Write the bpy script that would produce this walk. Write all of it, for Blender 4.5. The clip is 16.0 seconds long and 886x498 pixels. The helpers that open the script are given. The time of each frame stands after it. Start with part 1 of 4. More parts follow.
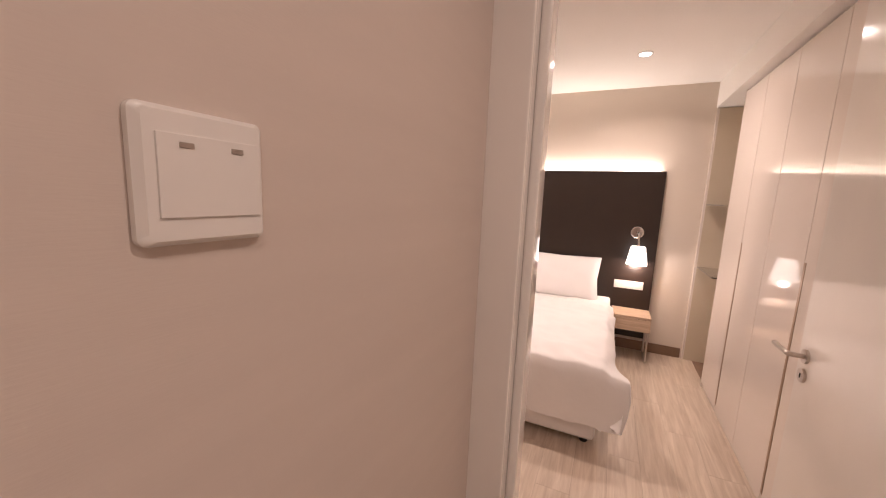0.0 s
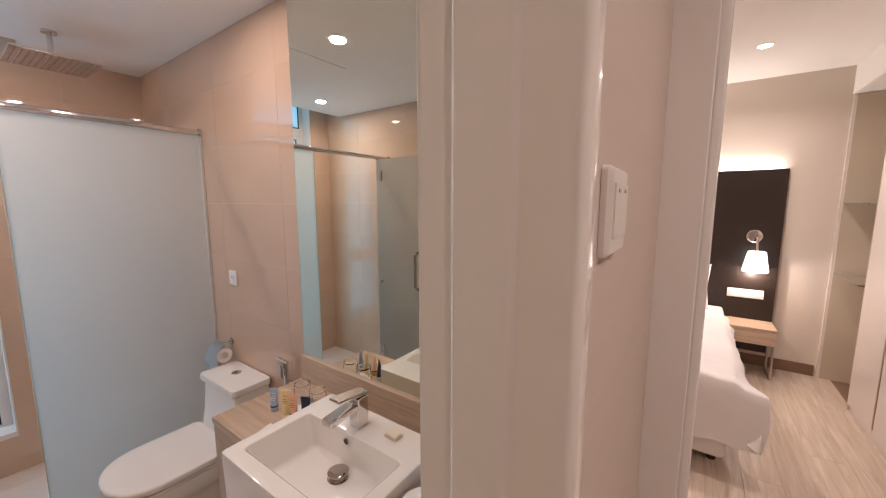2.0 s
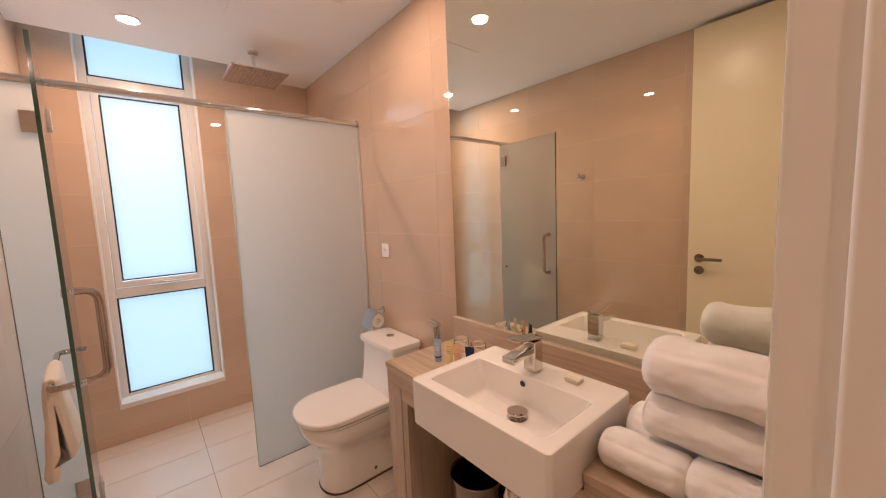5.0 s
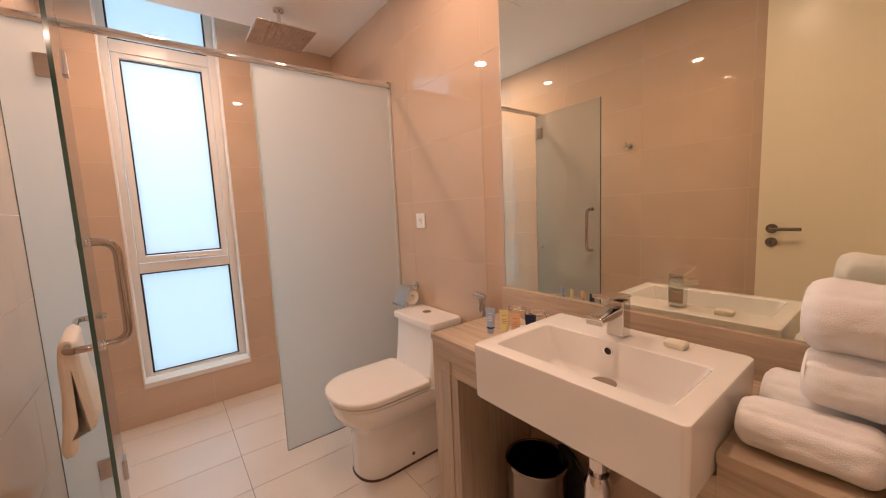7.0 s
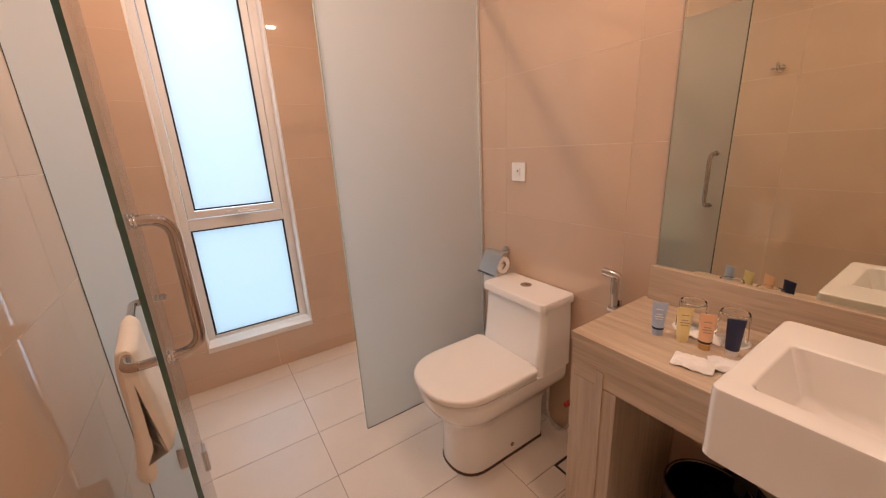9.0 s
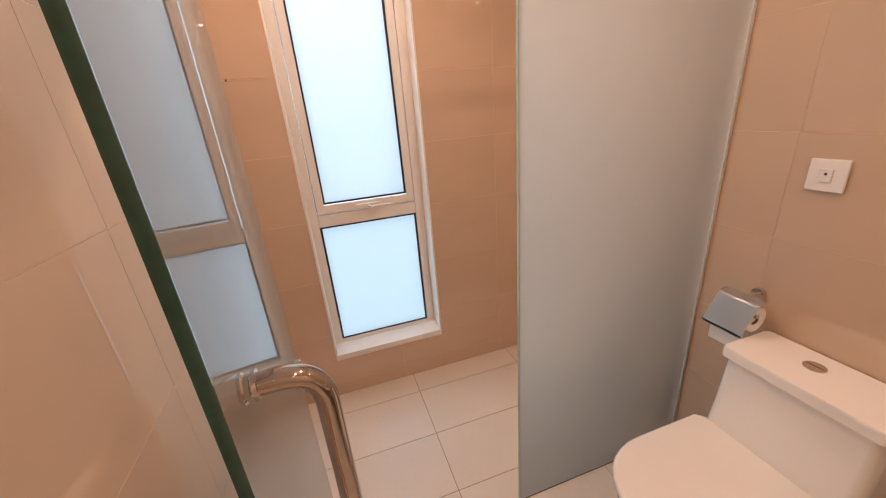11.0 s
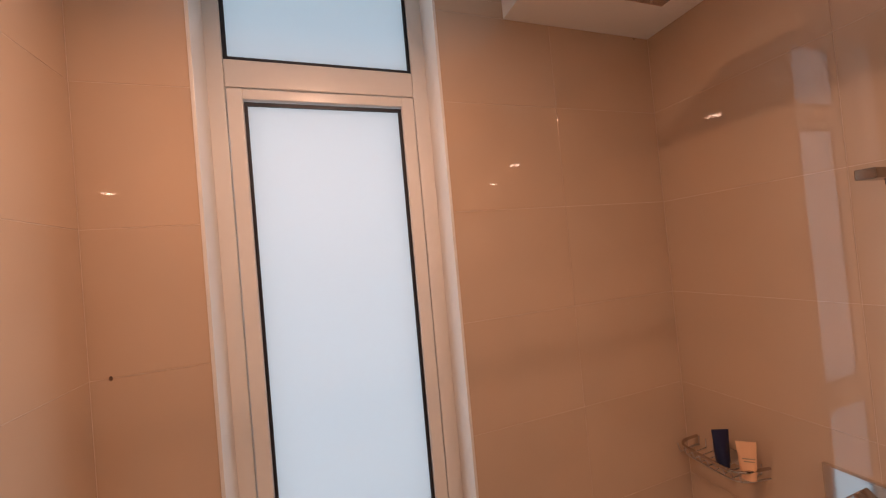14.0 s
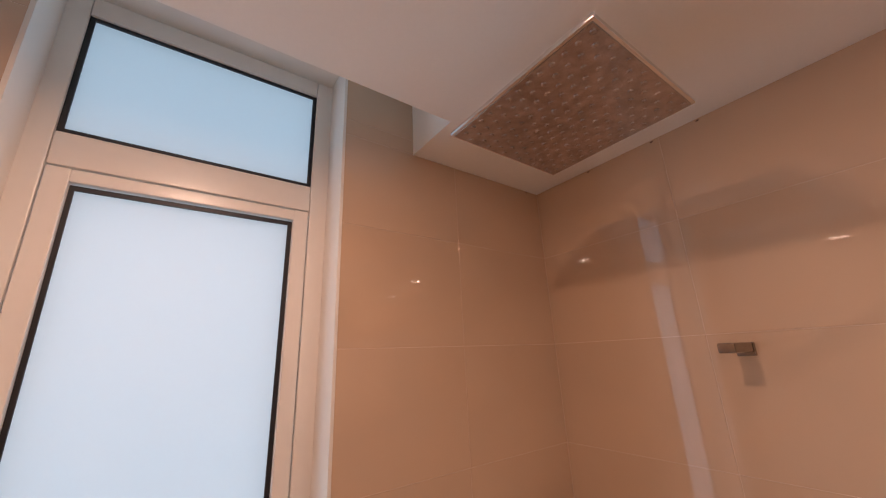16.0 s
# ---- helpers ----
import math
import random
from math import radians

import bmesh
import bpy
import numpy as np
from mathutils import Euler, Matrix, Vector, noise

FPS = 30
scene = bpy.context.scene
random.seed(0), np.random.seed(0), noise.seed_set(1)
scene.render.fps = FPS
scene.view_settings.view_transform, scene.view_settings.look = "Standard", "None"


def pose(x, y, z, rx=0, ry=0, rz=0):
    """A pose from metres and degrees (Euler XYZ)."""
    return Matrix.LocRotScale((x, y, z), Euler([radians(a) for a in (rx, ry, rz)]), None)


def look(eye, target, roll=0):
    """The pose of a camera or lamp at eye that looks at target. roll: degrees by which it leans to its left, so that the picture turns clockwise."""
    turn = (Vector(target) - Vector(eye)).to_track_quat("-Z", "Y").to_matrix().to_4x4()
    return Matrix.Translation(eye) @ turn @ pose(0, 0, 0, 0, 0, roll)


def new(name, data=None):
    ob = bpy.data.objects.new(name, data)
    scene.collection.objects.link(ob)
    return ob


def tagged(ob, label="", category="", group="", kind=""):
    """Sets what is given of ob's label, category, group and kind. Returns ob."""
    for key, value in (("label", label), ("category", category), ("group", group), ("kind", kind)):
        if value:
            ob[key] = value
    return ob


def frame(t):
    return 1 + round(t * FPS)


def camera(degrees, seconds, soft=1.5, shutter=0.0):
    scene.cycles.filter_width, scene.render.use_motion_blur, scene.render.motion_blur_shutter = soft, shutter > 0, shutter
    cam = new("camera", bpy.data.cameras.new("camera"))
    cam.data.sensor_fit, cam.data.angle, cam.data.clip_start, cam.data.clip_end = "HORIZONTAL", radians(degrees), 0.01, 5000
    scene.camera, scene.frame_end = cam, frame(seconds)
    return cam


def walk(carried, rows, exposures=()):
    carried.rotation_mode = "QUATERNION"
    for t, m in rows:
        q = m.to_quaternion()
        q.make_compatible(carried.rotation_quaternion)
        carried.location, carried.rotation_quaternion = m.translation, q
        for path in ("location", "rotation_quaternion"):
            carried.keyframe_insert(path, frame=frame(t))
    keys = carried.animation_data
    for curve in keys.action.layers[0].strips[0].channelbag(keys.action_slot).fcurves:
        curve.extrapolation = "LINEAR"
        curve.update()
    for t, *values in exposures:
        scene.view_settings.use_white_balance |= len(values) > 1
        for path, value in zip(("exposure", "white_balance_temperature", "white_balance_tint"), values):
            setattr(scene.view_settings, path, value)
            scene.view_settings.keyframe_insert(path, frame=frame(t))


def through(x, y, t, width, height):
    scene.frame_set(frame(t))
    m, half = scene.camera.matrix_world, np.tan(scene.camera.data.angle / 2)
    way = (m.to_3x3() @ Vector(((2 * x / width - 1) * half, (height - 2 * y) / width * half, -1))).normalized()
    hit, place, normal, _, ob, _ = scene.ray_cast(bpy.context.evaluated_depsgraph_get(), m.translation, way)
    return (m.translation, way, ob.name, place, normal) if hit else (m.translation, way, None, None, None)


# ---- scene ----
cam = camera(101.6, 16.0, soft=1.15)
PATH = [
    (0, (-0.693, -0.288, 1.598), (1.106, 0.534, 1.3), 2.4),
    (0.5, (-0.775, -0.212, 1.599), (0.999, 0.666, 1.314), 1.8),
    (1, (-0.842, -0.17, 1.605), (0.889, 0.794, 1.327), 1.2),
    (1.5, (-0.907, -0.121, 1.609), (0.779, 0.923, 1.345), 0.7),
    (2, (-0.961, -0.082, 1.612), (0.666, 1.052, 1.356), 0.0),
    (2.5, (-1.009, -0.045, 1.592), (0.551, 1.186, 1.367), -0.7),
    (3, (-1.055, -0.02, 1.567), (0.425, 1.309, 1.361), -1.3),
    (3.5, (-1.085, -0.001, 1.538), (0.316, 1.413, 1.336), -1.8),
    (4, (-1.119, 0.018, 1.512), (0.233, 1.477, 1.31), -2.0),
    (4.5, (-1.143, 0.048, 1.466), (0.165, 1.547, 1.264), -2.2),
    (7, (-1.169, 0.302, 1.254), (0.041, 1.878, 1.035), -2.6),
    (7.5, (-1.173, 0.41, 1.246), (0.027, 1.978, 0.928), -2.5),
    (8, (-1.193, 0.54, 1.267), (-0.016, 2.096, 0.827), -2.6),
    (8.5, (-1.214, 0.648, 1.289), (-0.066, 2.22, 0.826), -2.6),
    (9, (-1.217, 0.806, 1.314), (-0.17, 2.424, 0.778), -3.0),
    (9.5, (-1.213, 0.956, 1.352), (-0.34, 2.616, 0.657), -3.6),
    (9.7, (-1.211, 1.015, 1.366), (-0.408, 2.702, 0.654), -4.0),
    (11.8, (-1.261, 1.683, 1.501), (-0.802, 3.511, 0.831), -4.4),
    (12, (-1.261, 1.744, 1.528), (-0.817, 3.582, 0.878), -4.4),
    (12.5, (-1.254, 1.899, 1.58), (-0.768, 3.768, 1.057), -3.9),
    (13, (-1.154, 2.054, 1.666), (-0.657, 3.973, 1.401), -4.1),
    (13.5, (-1.069, 2.164, 1.725), (-0.563, 4.097, 1.625), -4.1),
    (14, (-1.118, 2.234, 1.794), (-0.477, 4.128, 1.83), -5.1),
    (14.5, (-1.109, 2.281, 1.84), (-0.383, 4.132, 2.051), -4.6),
    (15, (-1.093, 2.31, 1.864), (-0.199, 4.063, 2.224), -3.7),
    (15.5, (-1.064, 2.326, 1.885), (-0.02, 3.959, 2.378), -2.8),
    (16, (-1.06, 2.327, 1.885), (0.065, 3.88, 2.454), -2.4),
]
EXPOSURES = [(0, -0.12, 5200, 15), (1.2, -0.32, 4950, 13), (2.5, 0.05, 5000, 11), (3.5, 0.09, 5550, 17), (5, 0.09, 6100, 22), (7, 0.07, 6350, 23), (9.5, 0.03, 6300, 23), (12.0, 0.0, 6850, 28), (13.2, -0.46, 7250, 36), (14.5, -0.64, 6950, 35), (16, -0.62, 6600, 32)]
walk(cam, [(t, look(eye, target, roll)) for t, eye, target, roll in PATH], EXPOSURES)

# ---- light ----
world = bpy.data.worlds.new("daylight")
world.use_nodes = True
scene.world = world
sky = world.node_tree.nodes.new("ShaderNodeTexSky")
sky.sky_type, sky.sun_disc, sky.sun_elevation, sky.sun_rotation = "NISHITA", False, radians(40), radians(200)
world.node_tree.links.new(sky.outputs[0], world.node_tree.nodes["Background"].inputs[0])
world.node_tree.nodes["Background"].inputs[1].default_value = 0.1

WARM = (1.0, 0.70, 0.47)


def lamp(name, kind, m, energy, color, size=0.08, size_y=None, spread=180):
    data = bpy.data.lights.new(name, kind)
    data.energy, data.color = energy, color
    if kind == "AREA":
        data.shape = "RECTANGLE" if size_y else "DISK"
        data.size = size
        if size_y:
            data.size_y = size_y
        data.spread = radians(spread)
    else:
        data.shadow_soft_size = size
    ob = new(name, data)
    ob.matrix_world = m
    return ob


# daylight on the outer side of the frosted bathroom window
lamp("window_daylight", "AREA", look((-1.065, 3.335, 1.474), (-1.065, 0, 1.474)), 18.0, (0.57, 0.875, 1.0), 0.70, 3.0)
BATH_Z = 2.472
DOWNLIGHTS = [(-1.10, 2.62), (-0.41, 1.545), (-0.59, 0.80)]
for (x, y), watts, beam in zip(DOWNLIGHTS, (8.6, 5.4, 5.2), (180, 180, 180)):
    lamp("downlight_bulb", "AREA", pose(x, y, BATH_Z - 0.010), watts, WARM, 0.075, spread=beam)
lamp("bedroom_downlight_and_fill", "AREA", pose(2.71, -0.41, 2.744), 17, WARM, 0.07, spread=150)
# unseen fill added over the bed, without a fitting in the ceiling
lamp("bedroom_downlight_and_fill", "AREA", pose(2.0, 1.0, 2.752), 28, WARM, 0.07, spread=150)
# upward area lamp behind the headboard top; no strip is modelled
lamp("headboard_uplight", "AREA", pose(3.625, 0.6, 1.915, 180), 16, (1.0, 0.76, 0.52), 0.03, 2.6)
lamp("reading_bulb", "POINT", pose(3.47, -0.578, 0.93), 7, WARM, 0.02)
# two unseen lamps added overhead to brighten the hall; no fittings there
lamp("hall_fill", "AREA", pose(-1.30, -0.75, 2.598), 5.8, WARM, 0.07, spread=165)
lamp("hall_fill", "AREA", pose(-0.40, -0.95, 2.598), 8.8, WARM, 0.07, spread=165)


# ---- materials ----
def mat(name, color, rough=0.5, metal=0.0, vary=0.06, scale=6.0, bump=0.0, bump_scale=60.0, stretch=(1, 1, 1), coat=0.0, sheen=0.0, rand=0.0, rough_vary=0.0):
    m = bpy.data.materials.new(name)
    m.use_nodes = True
    nt = m.node_tree
    n, ln = nt.nodes, nt.links
    b = n["Principled BSDF"]
    b.inputs["Roughness"].default_value = rough
    b.inputs["Metallic"].default_value = metal
    b.inputs["Coat Weight"].default_value = coat
    b.inputs["Coat Roughness"].default_value = 0.06
    b.inputs["Sheen Weight"].default_value = sheen
    tc = n.new("ShaderNodeTexCoord")
    mp = n.new("ShaderNodeMapping")
    mp.inputs["Scale"].default_value = stretch
    ln.new(tc.outputs["Object"], mp.inputs[0])
    big = n.new("ShaderNodeTexNoise")
    big.inputs["Scale"].default_value, big.inputs["Detail"].default_value = scale, 4
    fine = n.new("ShaderNodeTexNoise")
    fine.inputs["Scale"].default_value, fine.inputs["Detail"].default_value = bump_scale, 3
    for t in (big, fine):
        ln.new(mp.outputs[0], t.inputs["Vector"])
    add = n.new("ShaderNodeMath")
    add.operation = "MULTIPLY_ADD"
    add.inputs[1].default_value, add.inputs[2].default_value = 0.35, 0.0
    ln.new(fine.outputs[0], add.inputs[0])
    tot = n.new("ShaderNodeMath")
    tot.operation = "ADD"
    ln.new(add.outputs[0], tot.inputs[0])
    ln.new(big.outputs[0], tot.inputs[1])
    last = tot
    if rand:
        info = n.new("ShaderNodeObjectInfo")
        r = n.new("ShaderNodeMath")
        r.operation = "MULTIPLY_ADD"
        r.inputs[1].default_value = rand
        ln.new(info.outputs["Random"], r.inputs[0])
        ln.new(tot.outputs[0], r.inputs[2])
        last = r
    ramp = n.new("ShaderNodeMapRange")
    ramp.inputs[1].default_value, ramp.inputs[2].default_value = 0.35, 1.0 + rand
    ramp.inputs[3].default_value, ramp.inputs[4].default_value = 1 - vary, 1 + vary
    ln.new(last.outputs[0], ramp.inputs[0])
    mul = n.new("ShaderNodeVectorMath")
    mul.operation = "SCALE"
    mul.inputs[0].default_value = color[:3]
    ln.new(ramp.outputs[0], mul.inputs["Scale"])
    ln.new(mul.outputs[0], b.inputs["Base Color"])
    if rough_vary:
        rr = n.new("ShaderNodeMapRange")
        rr.inputs[1].default_value, rr.inputs[2].default_value = 0.3, 0.7
        rr.inputs[3].default_value, rr.inputs[4].default_value = max(0, rough - rough_vary), rough + rough_vary
        ln.new(big.outputs[0], rr.inputs[0])
        ln.new(rr.outputs[0], b.inputs["Roughness"])
    if bump:
        bp = n.new("ShaderNodeBump")
        bp.inputs["Strength"].default_value, bp.inputs["Distance"].default_value = 1.0, bump
        ln.new(fine.outputs[0], bp.inputs["Height"])
        ln.new(bp.outputs[0], b.inputs["Normal"])
    return m


def wood(name, dark, light, stretch, rough=0.45, scale=5.0, rand=0.0):
    """Laminate with long grain; the grain runs along the axis with the small stretch."""
    m = mat(name, light, rough, vary=0.05, scale=3.0, bump=0.0003, bump_scale=140, stretch=stretch)
    nt = m.node_tree
    n, ln = nt.nodes, nt.links
    b = n["Principled BSDF"]
    mp = next(x for x in n if x.bl_idname == "ShaderNodeMapping")
    g = n.new("ShaderNodeTexNoise")
    g.inputs["Scale"].default_value, g.inputs["Detail"].default_value, g.inputs["Distortion"].default_value = scale, 7, 0.6
    g.inputs["Roughness"].default_value = 0.62
    vec = mp
    if rand:
        info = n.new("ShaderNodeObjectInfo")
        off = n.new("ShaderNodeVectorMath")
        off.operation = "MULTIPLY_ADD"
        off.inputs[0].default_value = (7, 11, 5)
        ln.new(info.outputs["Random"], off.inputs[1])
        ln.new(mp.outputs[0], off.inputs[2])
        vec = off
    ln.new(vec.outputs[0], g.inputs["Vector"])
    cr = n.new("ShaderNodeValToRGB")
    cr.color_ramp.elements[0].position, cr.color_ramp.elements[1].position = 0.33, 0.68
    cr.color_ramp.elements[0].color, cr.color_ramp.elements[1].color = (*dark, 1), (*light, 1)
    ln.new(g.outputs[0], cr.inputs[0])
    ln.new(cr.outputs[0], b.inputs["Base Color"])
    return m


def frosted(name, tint, gloss=0.012, through=0.35, blur=0.45, ior=1.05):
    """Acid-etched glass: light passes scattered, the polished side mirrors at a slant."""
    m = bpy.data.materials.new(name)
    m.use_nodes = True
    n, ln = m.node_tree.nodes, m.node_tree.links
    n.remove(n["Principled BSDF"])
    out = n["Material Output"]
    tr = n.new("ShaderNodeBsdfTranslucent")
    tr.inputs[0].default_value = (*tint, 1)
    df = n.new("ShaderNodeBsdfDiffuse")
    df.inputs[0].default_value = (*tint, 1)
    rf = n.new("ShaderNodeBsdfRefraction")
    rf.inputs["Color"].default_value = (*tint, 1)
    rf.inputs["Roughness"].default_value, rf.inputs["IOR"].default_value = blur, ior
    gl = n.new("ShaderNodeBsdfGlossy")
    gl.inputs["Roughness"].default_value = gloss
    m1, m2, m3 = (n.new("ShaderNodeMixShader") for _ in range(3))
    m1.inputs[0].default_value = 0.3
    ln.new(tr.outputs[0], m1.inputs[1])
    ln.new(df.outputs[0], m1.inputs[2])
    m2.inputs[0].default_value = through
    ln.new(m1.outputs[0], m2.inputs[1])
    ln.new(rf.outputs[0], m2.inputs[2])
    fr = n.new("ShaderNodeFresnel")
    fr.inputs[0].default_value = 1.5
    ln.new(fr.outputs[0], m3.inputs[0])
    ln.new(m2.outputs[0], m3.inputs[1])
    ln.new(gl.outputs[0], m3.inputs[2])
    ln.new(m3.outputs[0], out.inputs[0])
    return m


def clear_glass(name, tint=(1, 1, 1), rough=0.0):
    m = bpy.data.materials.new(name)
    m.use_nodes = True
    b = m.node_tree.nodes["Principled BSDF"]
    b.inputs["Base Color"].default_value = (*tint, 1)
    b.inputs["Transmission Weight"].default_value, b.inputs["Roughness"].default_value, b.inputs["IOR"].default_value = 1, rough, 1.45
    return m


def glow(name, color, strength):
    m = bpy.data.materials.new(name)
    m.use_nodes = True
    b = m.node_tree.nodes["Principled BSDF"]
    b.inputs["Base Color"].default_value = (*color, 1)
    b.inputs["Emission Color"].default_value, b.inputs["Emission Strength"].default_value = (*color, 1), strength
    return m


WALLPAPER = mat("woven_wallpaper", (0.66, 0.57, 0.50), 0.75, vary=0.03, scale=3, bump=0.00012, bump_scale=70, stretch=(1, 1, 8))
BED_WALL = mat("cream_wall_paint", (0.74, 0.66, 0.57), 0.8, vary=0.03, scale=2, bump=0.0002, bump_scale=200)
# cream, made darker so that its colour carries the niche's shade
NICHE_SHADED = mat("cream_niche_shaded", (0.60, 0.52, 0.40), 0.5, vary=0.03, scale=3, bump=0.0001, bump_scale=90)
CEILING = mat("ceiling_paint", (0.90, 0.87, 0.83), 0.85, vary=0.03, scale=1.5, bump=0.0002, bump_scale=120)
GLOSS_PAINT = mat("gloss_door_paint", (0.90, 0.86, 0.81), 0.11, vary=0.025, scale=3, bump=0.00012, bump_scale=14, stretch=(1, 1, 0.35), coat=0.5)
DOOR_PAINT = mat("cream_door_paint", (0.80, 0.70, 0.50), 0.3, vary=0.03, scale=2, bump=0.0003, bump_scale=120)
WALL_TILE = mat("beige_glazed_tile", (0.60, 0.430, 0.304), 0.014, vary=0.05, scale=2.2, bump=0.00002, bump_scale=6, rand=0.12, stretch=(1, 1, 2.5))
WALL_TILE.node_tree.nodes["Principled BSDF"].inputs["IOR"].default_value = 1.95
GROUT = mat("pale_grout", (0.71, 0.565, 0.44), 0.8, vary=0.08, scale=12)
FLOOR_TILE = mat("cream_floor_tile", (0.69, 0.61, 0.53), 0.22, vary=0.05, scale=3, bump=0.0001, bump_scale=50, rand=0.12, rough_vary=0.06)
FLOOR_GROUT = mat("brown_floor_grout", (0.30, 0.24, 0.19), 0.9, vary=0.2, scale=20)
CERAMIC = mat("white_ceramic", (0.89, 0.855, 0.81), 0.06, vary=0.01, scale=2, coat=0.6)
PLASTIC = mat("white_plastic", (0.82, 0.78, 0.73), 0.3, vary=0.02, scale=8)
SEAT_PLASTIC = mat("seat_plastic", (0.83, 0.78, 0.72), 0.25, vary=0.02, scale=5)
CHROME = mat("chrome", (0.74, 0.72, 0.70), 0.06, 1.0, vary=0.02, scale=3)
# chrome in a darker, browner tone than CHROME
BROWN_CHROME = mat("brown_chrome", (0.52, 0.45, 0.40), 0.07, 1.0, vary=0.08, scale=9)
# chrome lifted paler and bluer to put the cover's bright reflection into its colour
SATIN = mat("satin_chrome", (0.84, 0.86, 0.88), 0.30, 1.0, vary=0.03, scale=6)
STEEL = mat("brushed_steel", (0.55, 0.50, 0.46), 0.28, 1.0, vary=0.06, scale=14, stretch=(1, 1, 8))
DARK_STEEL = mat("dark_bronze_chrome", (0.30, 0.25, 0.21), 0.18, 1.0, vary=0.08, scale=14)
MIRROR = mat("mirror_silver", (0.87, 0.89, 0.80), 0.0, 1.0, vary=0.0)
FROST = frosted("etched_glass", (0.815, 0.79, 0.725), gloss=0.003, through=0.5, blur=0.65, ior=1.3)
PANE = frosted("etched_window_pane", (0.665, 0.715, 0.725), gloss=0.6, through=0.10, blur=0.6)
PALE_EDGE = mat("pale_glass_edge", (0.42, 0.52, 0.42), 0.25, vary=0.1, scale=20)
SEALANT = mat("grey_sealant", (0.56, 0.55, 0.50), 0.5, vary=0.12, scale=18)
GLASS_EDGE = mat("green_glass_edge", (0.03, 0.085, 0.065), 0.12, vary=0.2, scale=30, coat=1.0)
GLASS = clear_glass("clear_glass")
THIN_GLASS = clear_glass("thin_tumbler_glass")
THIN_GLASS.node_tree.nodes["Principled BSDF"].inputs["IOR"].default_value = 1.14
ACRYLIC = clear_glass("smoky_acrylic", (0.80, 0.74, 0.68), 0.08)
OAK = wood("bleached_oak_laminate", (0.43, 0.315, 0.215), (0.62, 0.48, 0.345), (16, 1, 16), 0.42, 3.0)
OAK_UP = wood("bleached_oak_upright", (0.42, 0.32, 0.235), (0.58, 0.46, 0.35), (16, 16, 1), 0.42, 3.0)
PLANK = wood("pale_oak_plank", (0.50, 0.40, 0.31), (0.70, 0.60, 0.49), (1, 14, 14), 0.35, 2.2, rand=1.0)
SKIRTING = mat("brown_skirting", (0.22, 0.14, 0.09), 0.5, vary=0.1, scale=10)
FRAME_PAINT = mat("white_window_frame", (0.78, 0.74, 0.69), 0.3, vary=0.03, scale=5)
GASKET = mat("black_gasket", (0.012, 0.012, 0.016), 0.5)
TERRY = mat("white_terry", (0.92, 0.895, 0.875), 0.95, vary=0.05, scale=30, bump=0.0016, bump_scale=520, sheen=0.4)
HAND_TOWEL = mat("cream_hand_towel", (0.86, 0.76, 0.63), 0.95, vary=0.05, scale=20, bump=0.0014, bump_scale=500, sheen=0.3)
LINEN = mat("white_bed_linen", (0.85, 0.82, 0.81), 0.85, vary=0.02, scale=5, bump=0.002, bump_scale=11, sheen=0.2)
LEATHER = mat("dark_brown_leather", (0.022, 0.013, 0.009), 0.42, vary=0.12, scale=8, bump=0.0004, bump_scale=200)
LACQUER = mat("white_gloss_lacquer", (0.80, 0.73, 0.67), 0.05, vary=0.02, scale=2)
SHADE = glow("lit_lamp_shade", (1.0, 0.83, 0.62), 2.8)
BULB = glow("downlight_lens", (1.0, 0.86, 0.68), 22.0)
# black for rubber parts, and for shade drawn in gaps and holes
RUBBER_AND_SHADE = mat("black_rubber_and_shade", (0.02, 0.018, 0.016), 0.6)
PULL = mat("bronze_pull_strip", (0.36, 0.25, 0.17), 0.4, 0.3, vary=0.08, scale=12)
PAPER = mat("white_paper", (0.82, 0.78, 0.74), 0.9, vary=0.03, scale=10)
SOAP = mat("ivory_soap", (0.82, 0.74, 0.60), 0.45)
BLUE_TUBE = mat("pale_blue_tube", (0.42, 0.52, 0.70), 0.3)
YELLOW_TUBE = mat("yellow_tube", (0.84, 0.70, 0.33), 0.3)
ORANGE_TUBE = mat("orange_tube", (0.86, 0.50, 0.29), 0.3)
NAVY_TUBE = mat("navy_tube", (0.012, 0.018, 0.06), 0.3)
GOLD = mat("brass_cap", (0.62, 0.42, 0.18), 0.3, 1.0)
RED = mat("red_cap", (0.55, 0.05, 0.03), 0.4)
HOSE = mat("braided_hose", (0.45, 0.42, 0.38), 0.35, 0.8, vary=0.3, scale=120)
PRINT = mat("printed_text", (0.85, 0.85, 0.85), 0.6)
DARK_PRINT = mat("dark_print", (0.42, 0.30, 0.20), 0.6)
SPOT = mat("brown_speck", (0.10, 0.05, 0.03), 0.8)

# ---- mesh helpers ----
ORIGIN = {}


def thing(name, label, category, base=(0, 0, 0), group="", kind=""):
    """An empty at the thing's base, to which parts are parented."""
    ob = new(name)
    ob.empty_display_size = 0.05
    ob.location = base
    ORIGIN[ob] = Vector(base)
    return tagged(ob, label, category, group, kind)


def link_mesh(name, bm, material, smooth=None):
    if smooth is not None:
        for f in bm.faces:
            f.smooth = True
        for e in bm.edges:
            if len(e.link_faces) == 2 and e.calc_face_angle() > radians(smooth):
                e.smooth = False
    me = bpy.data.meshes.new(name)
    bm.to_mesh(me)
    bm.free()
    me.materials.append(material)
    ob = new(name, me)
    if smooth is not None:
        wn = ob.modifiers.new("even_shading", "WEIGHTED_NORMAL")
        wn.keep_sharp = True
    return ob


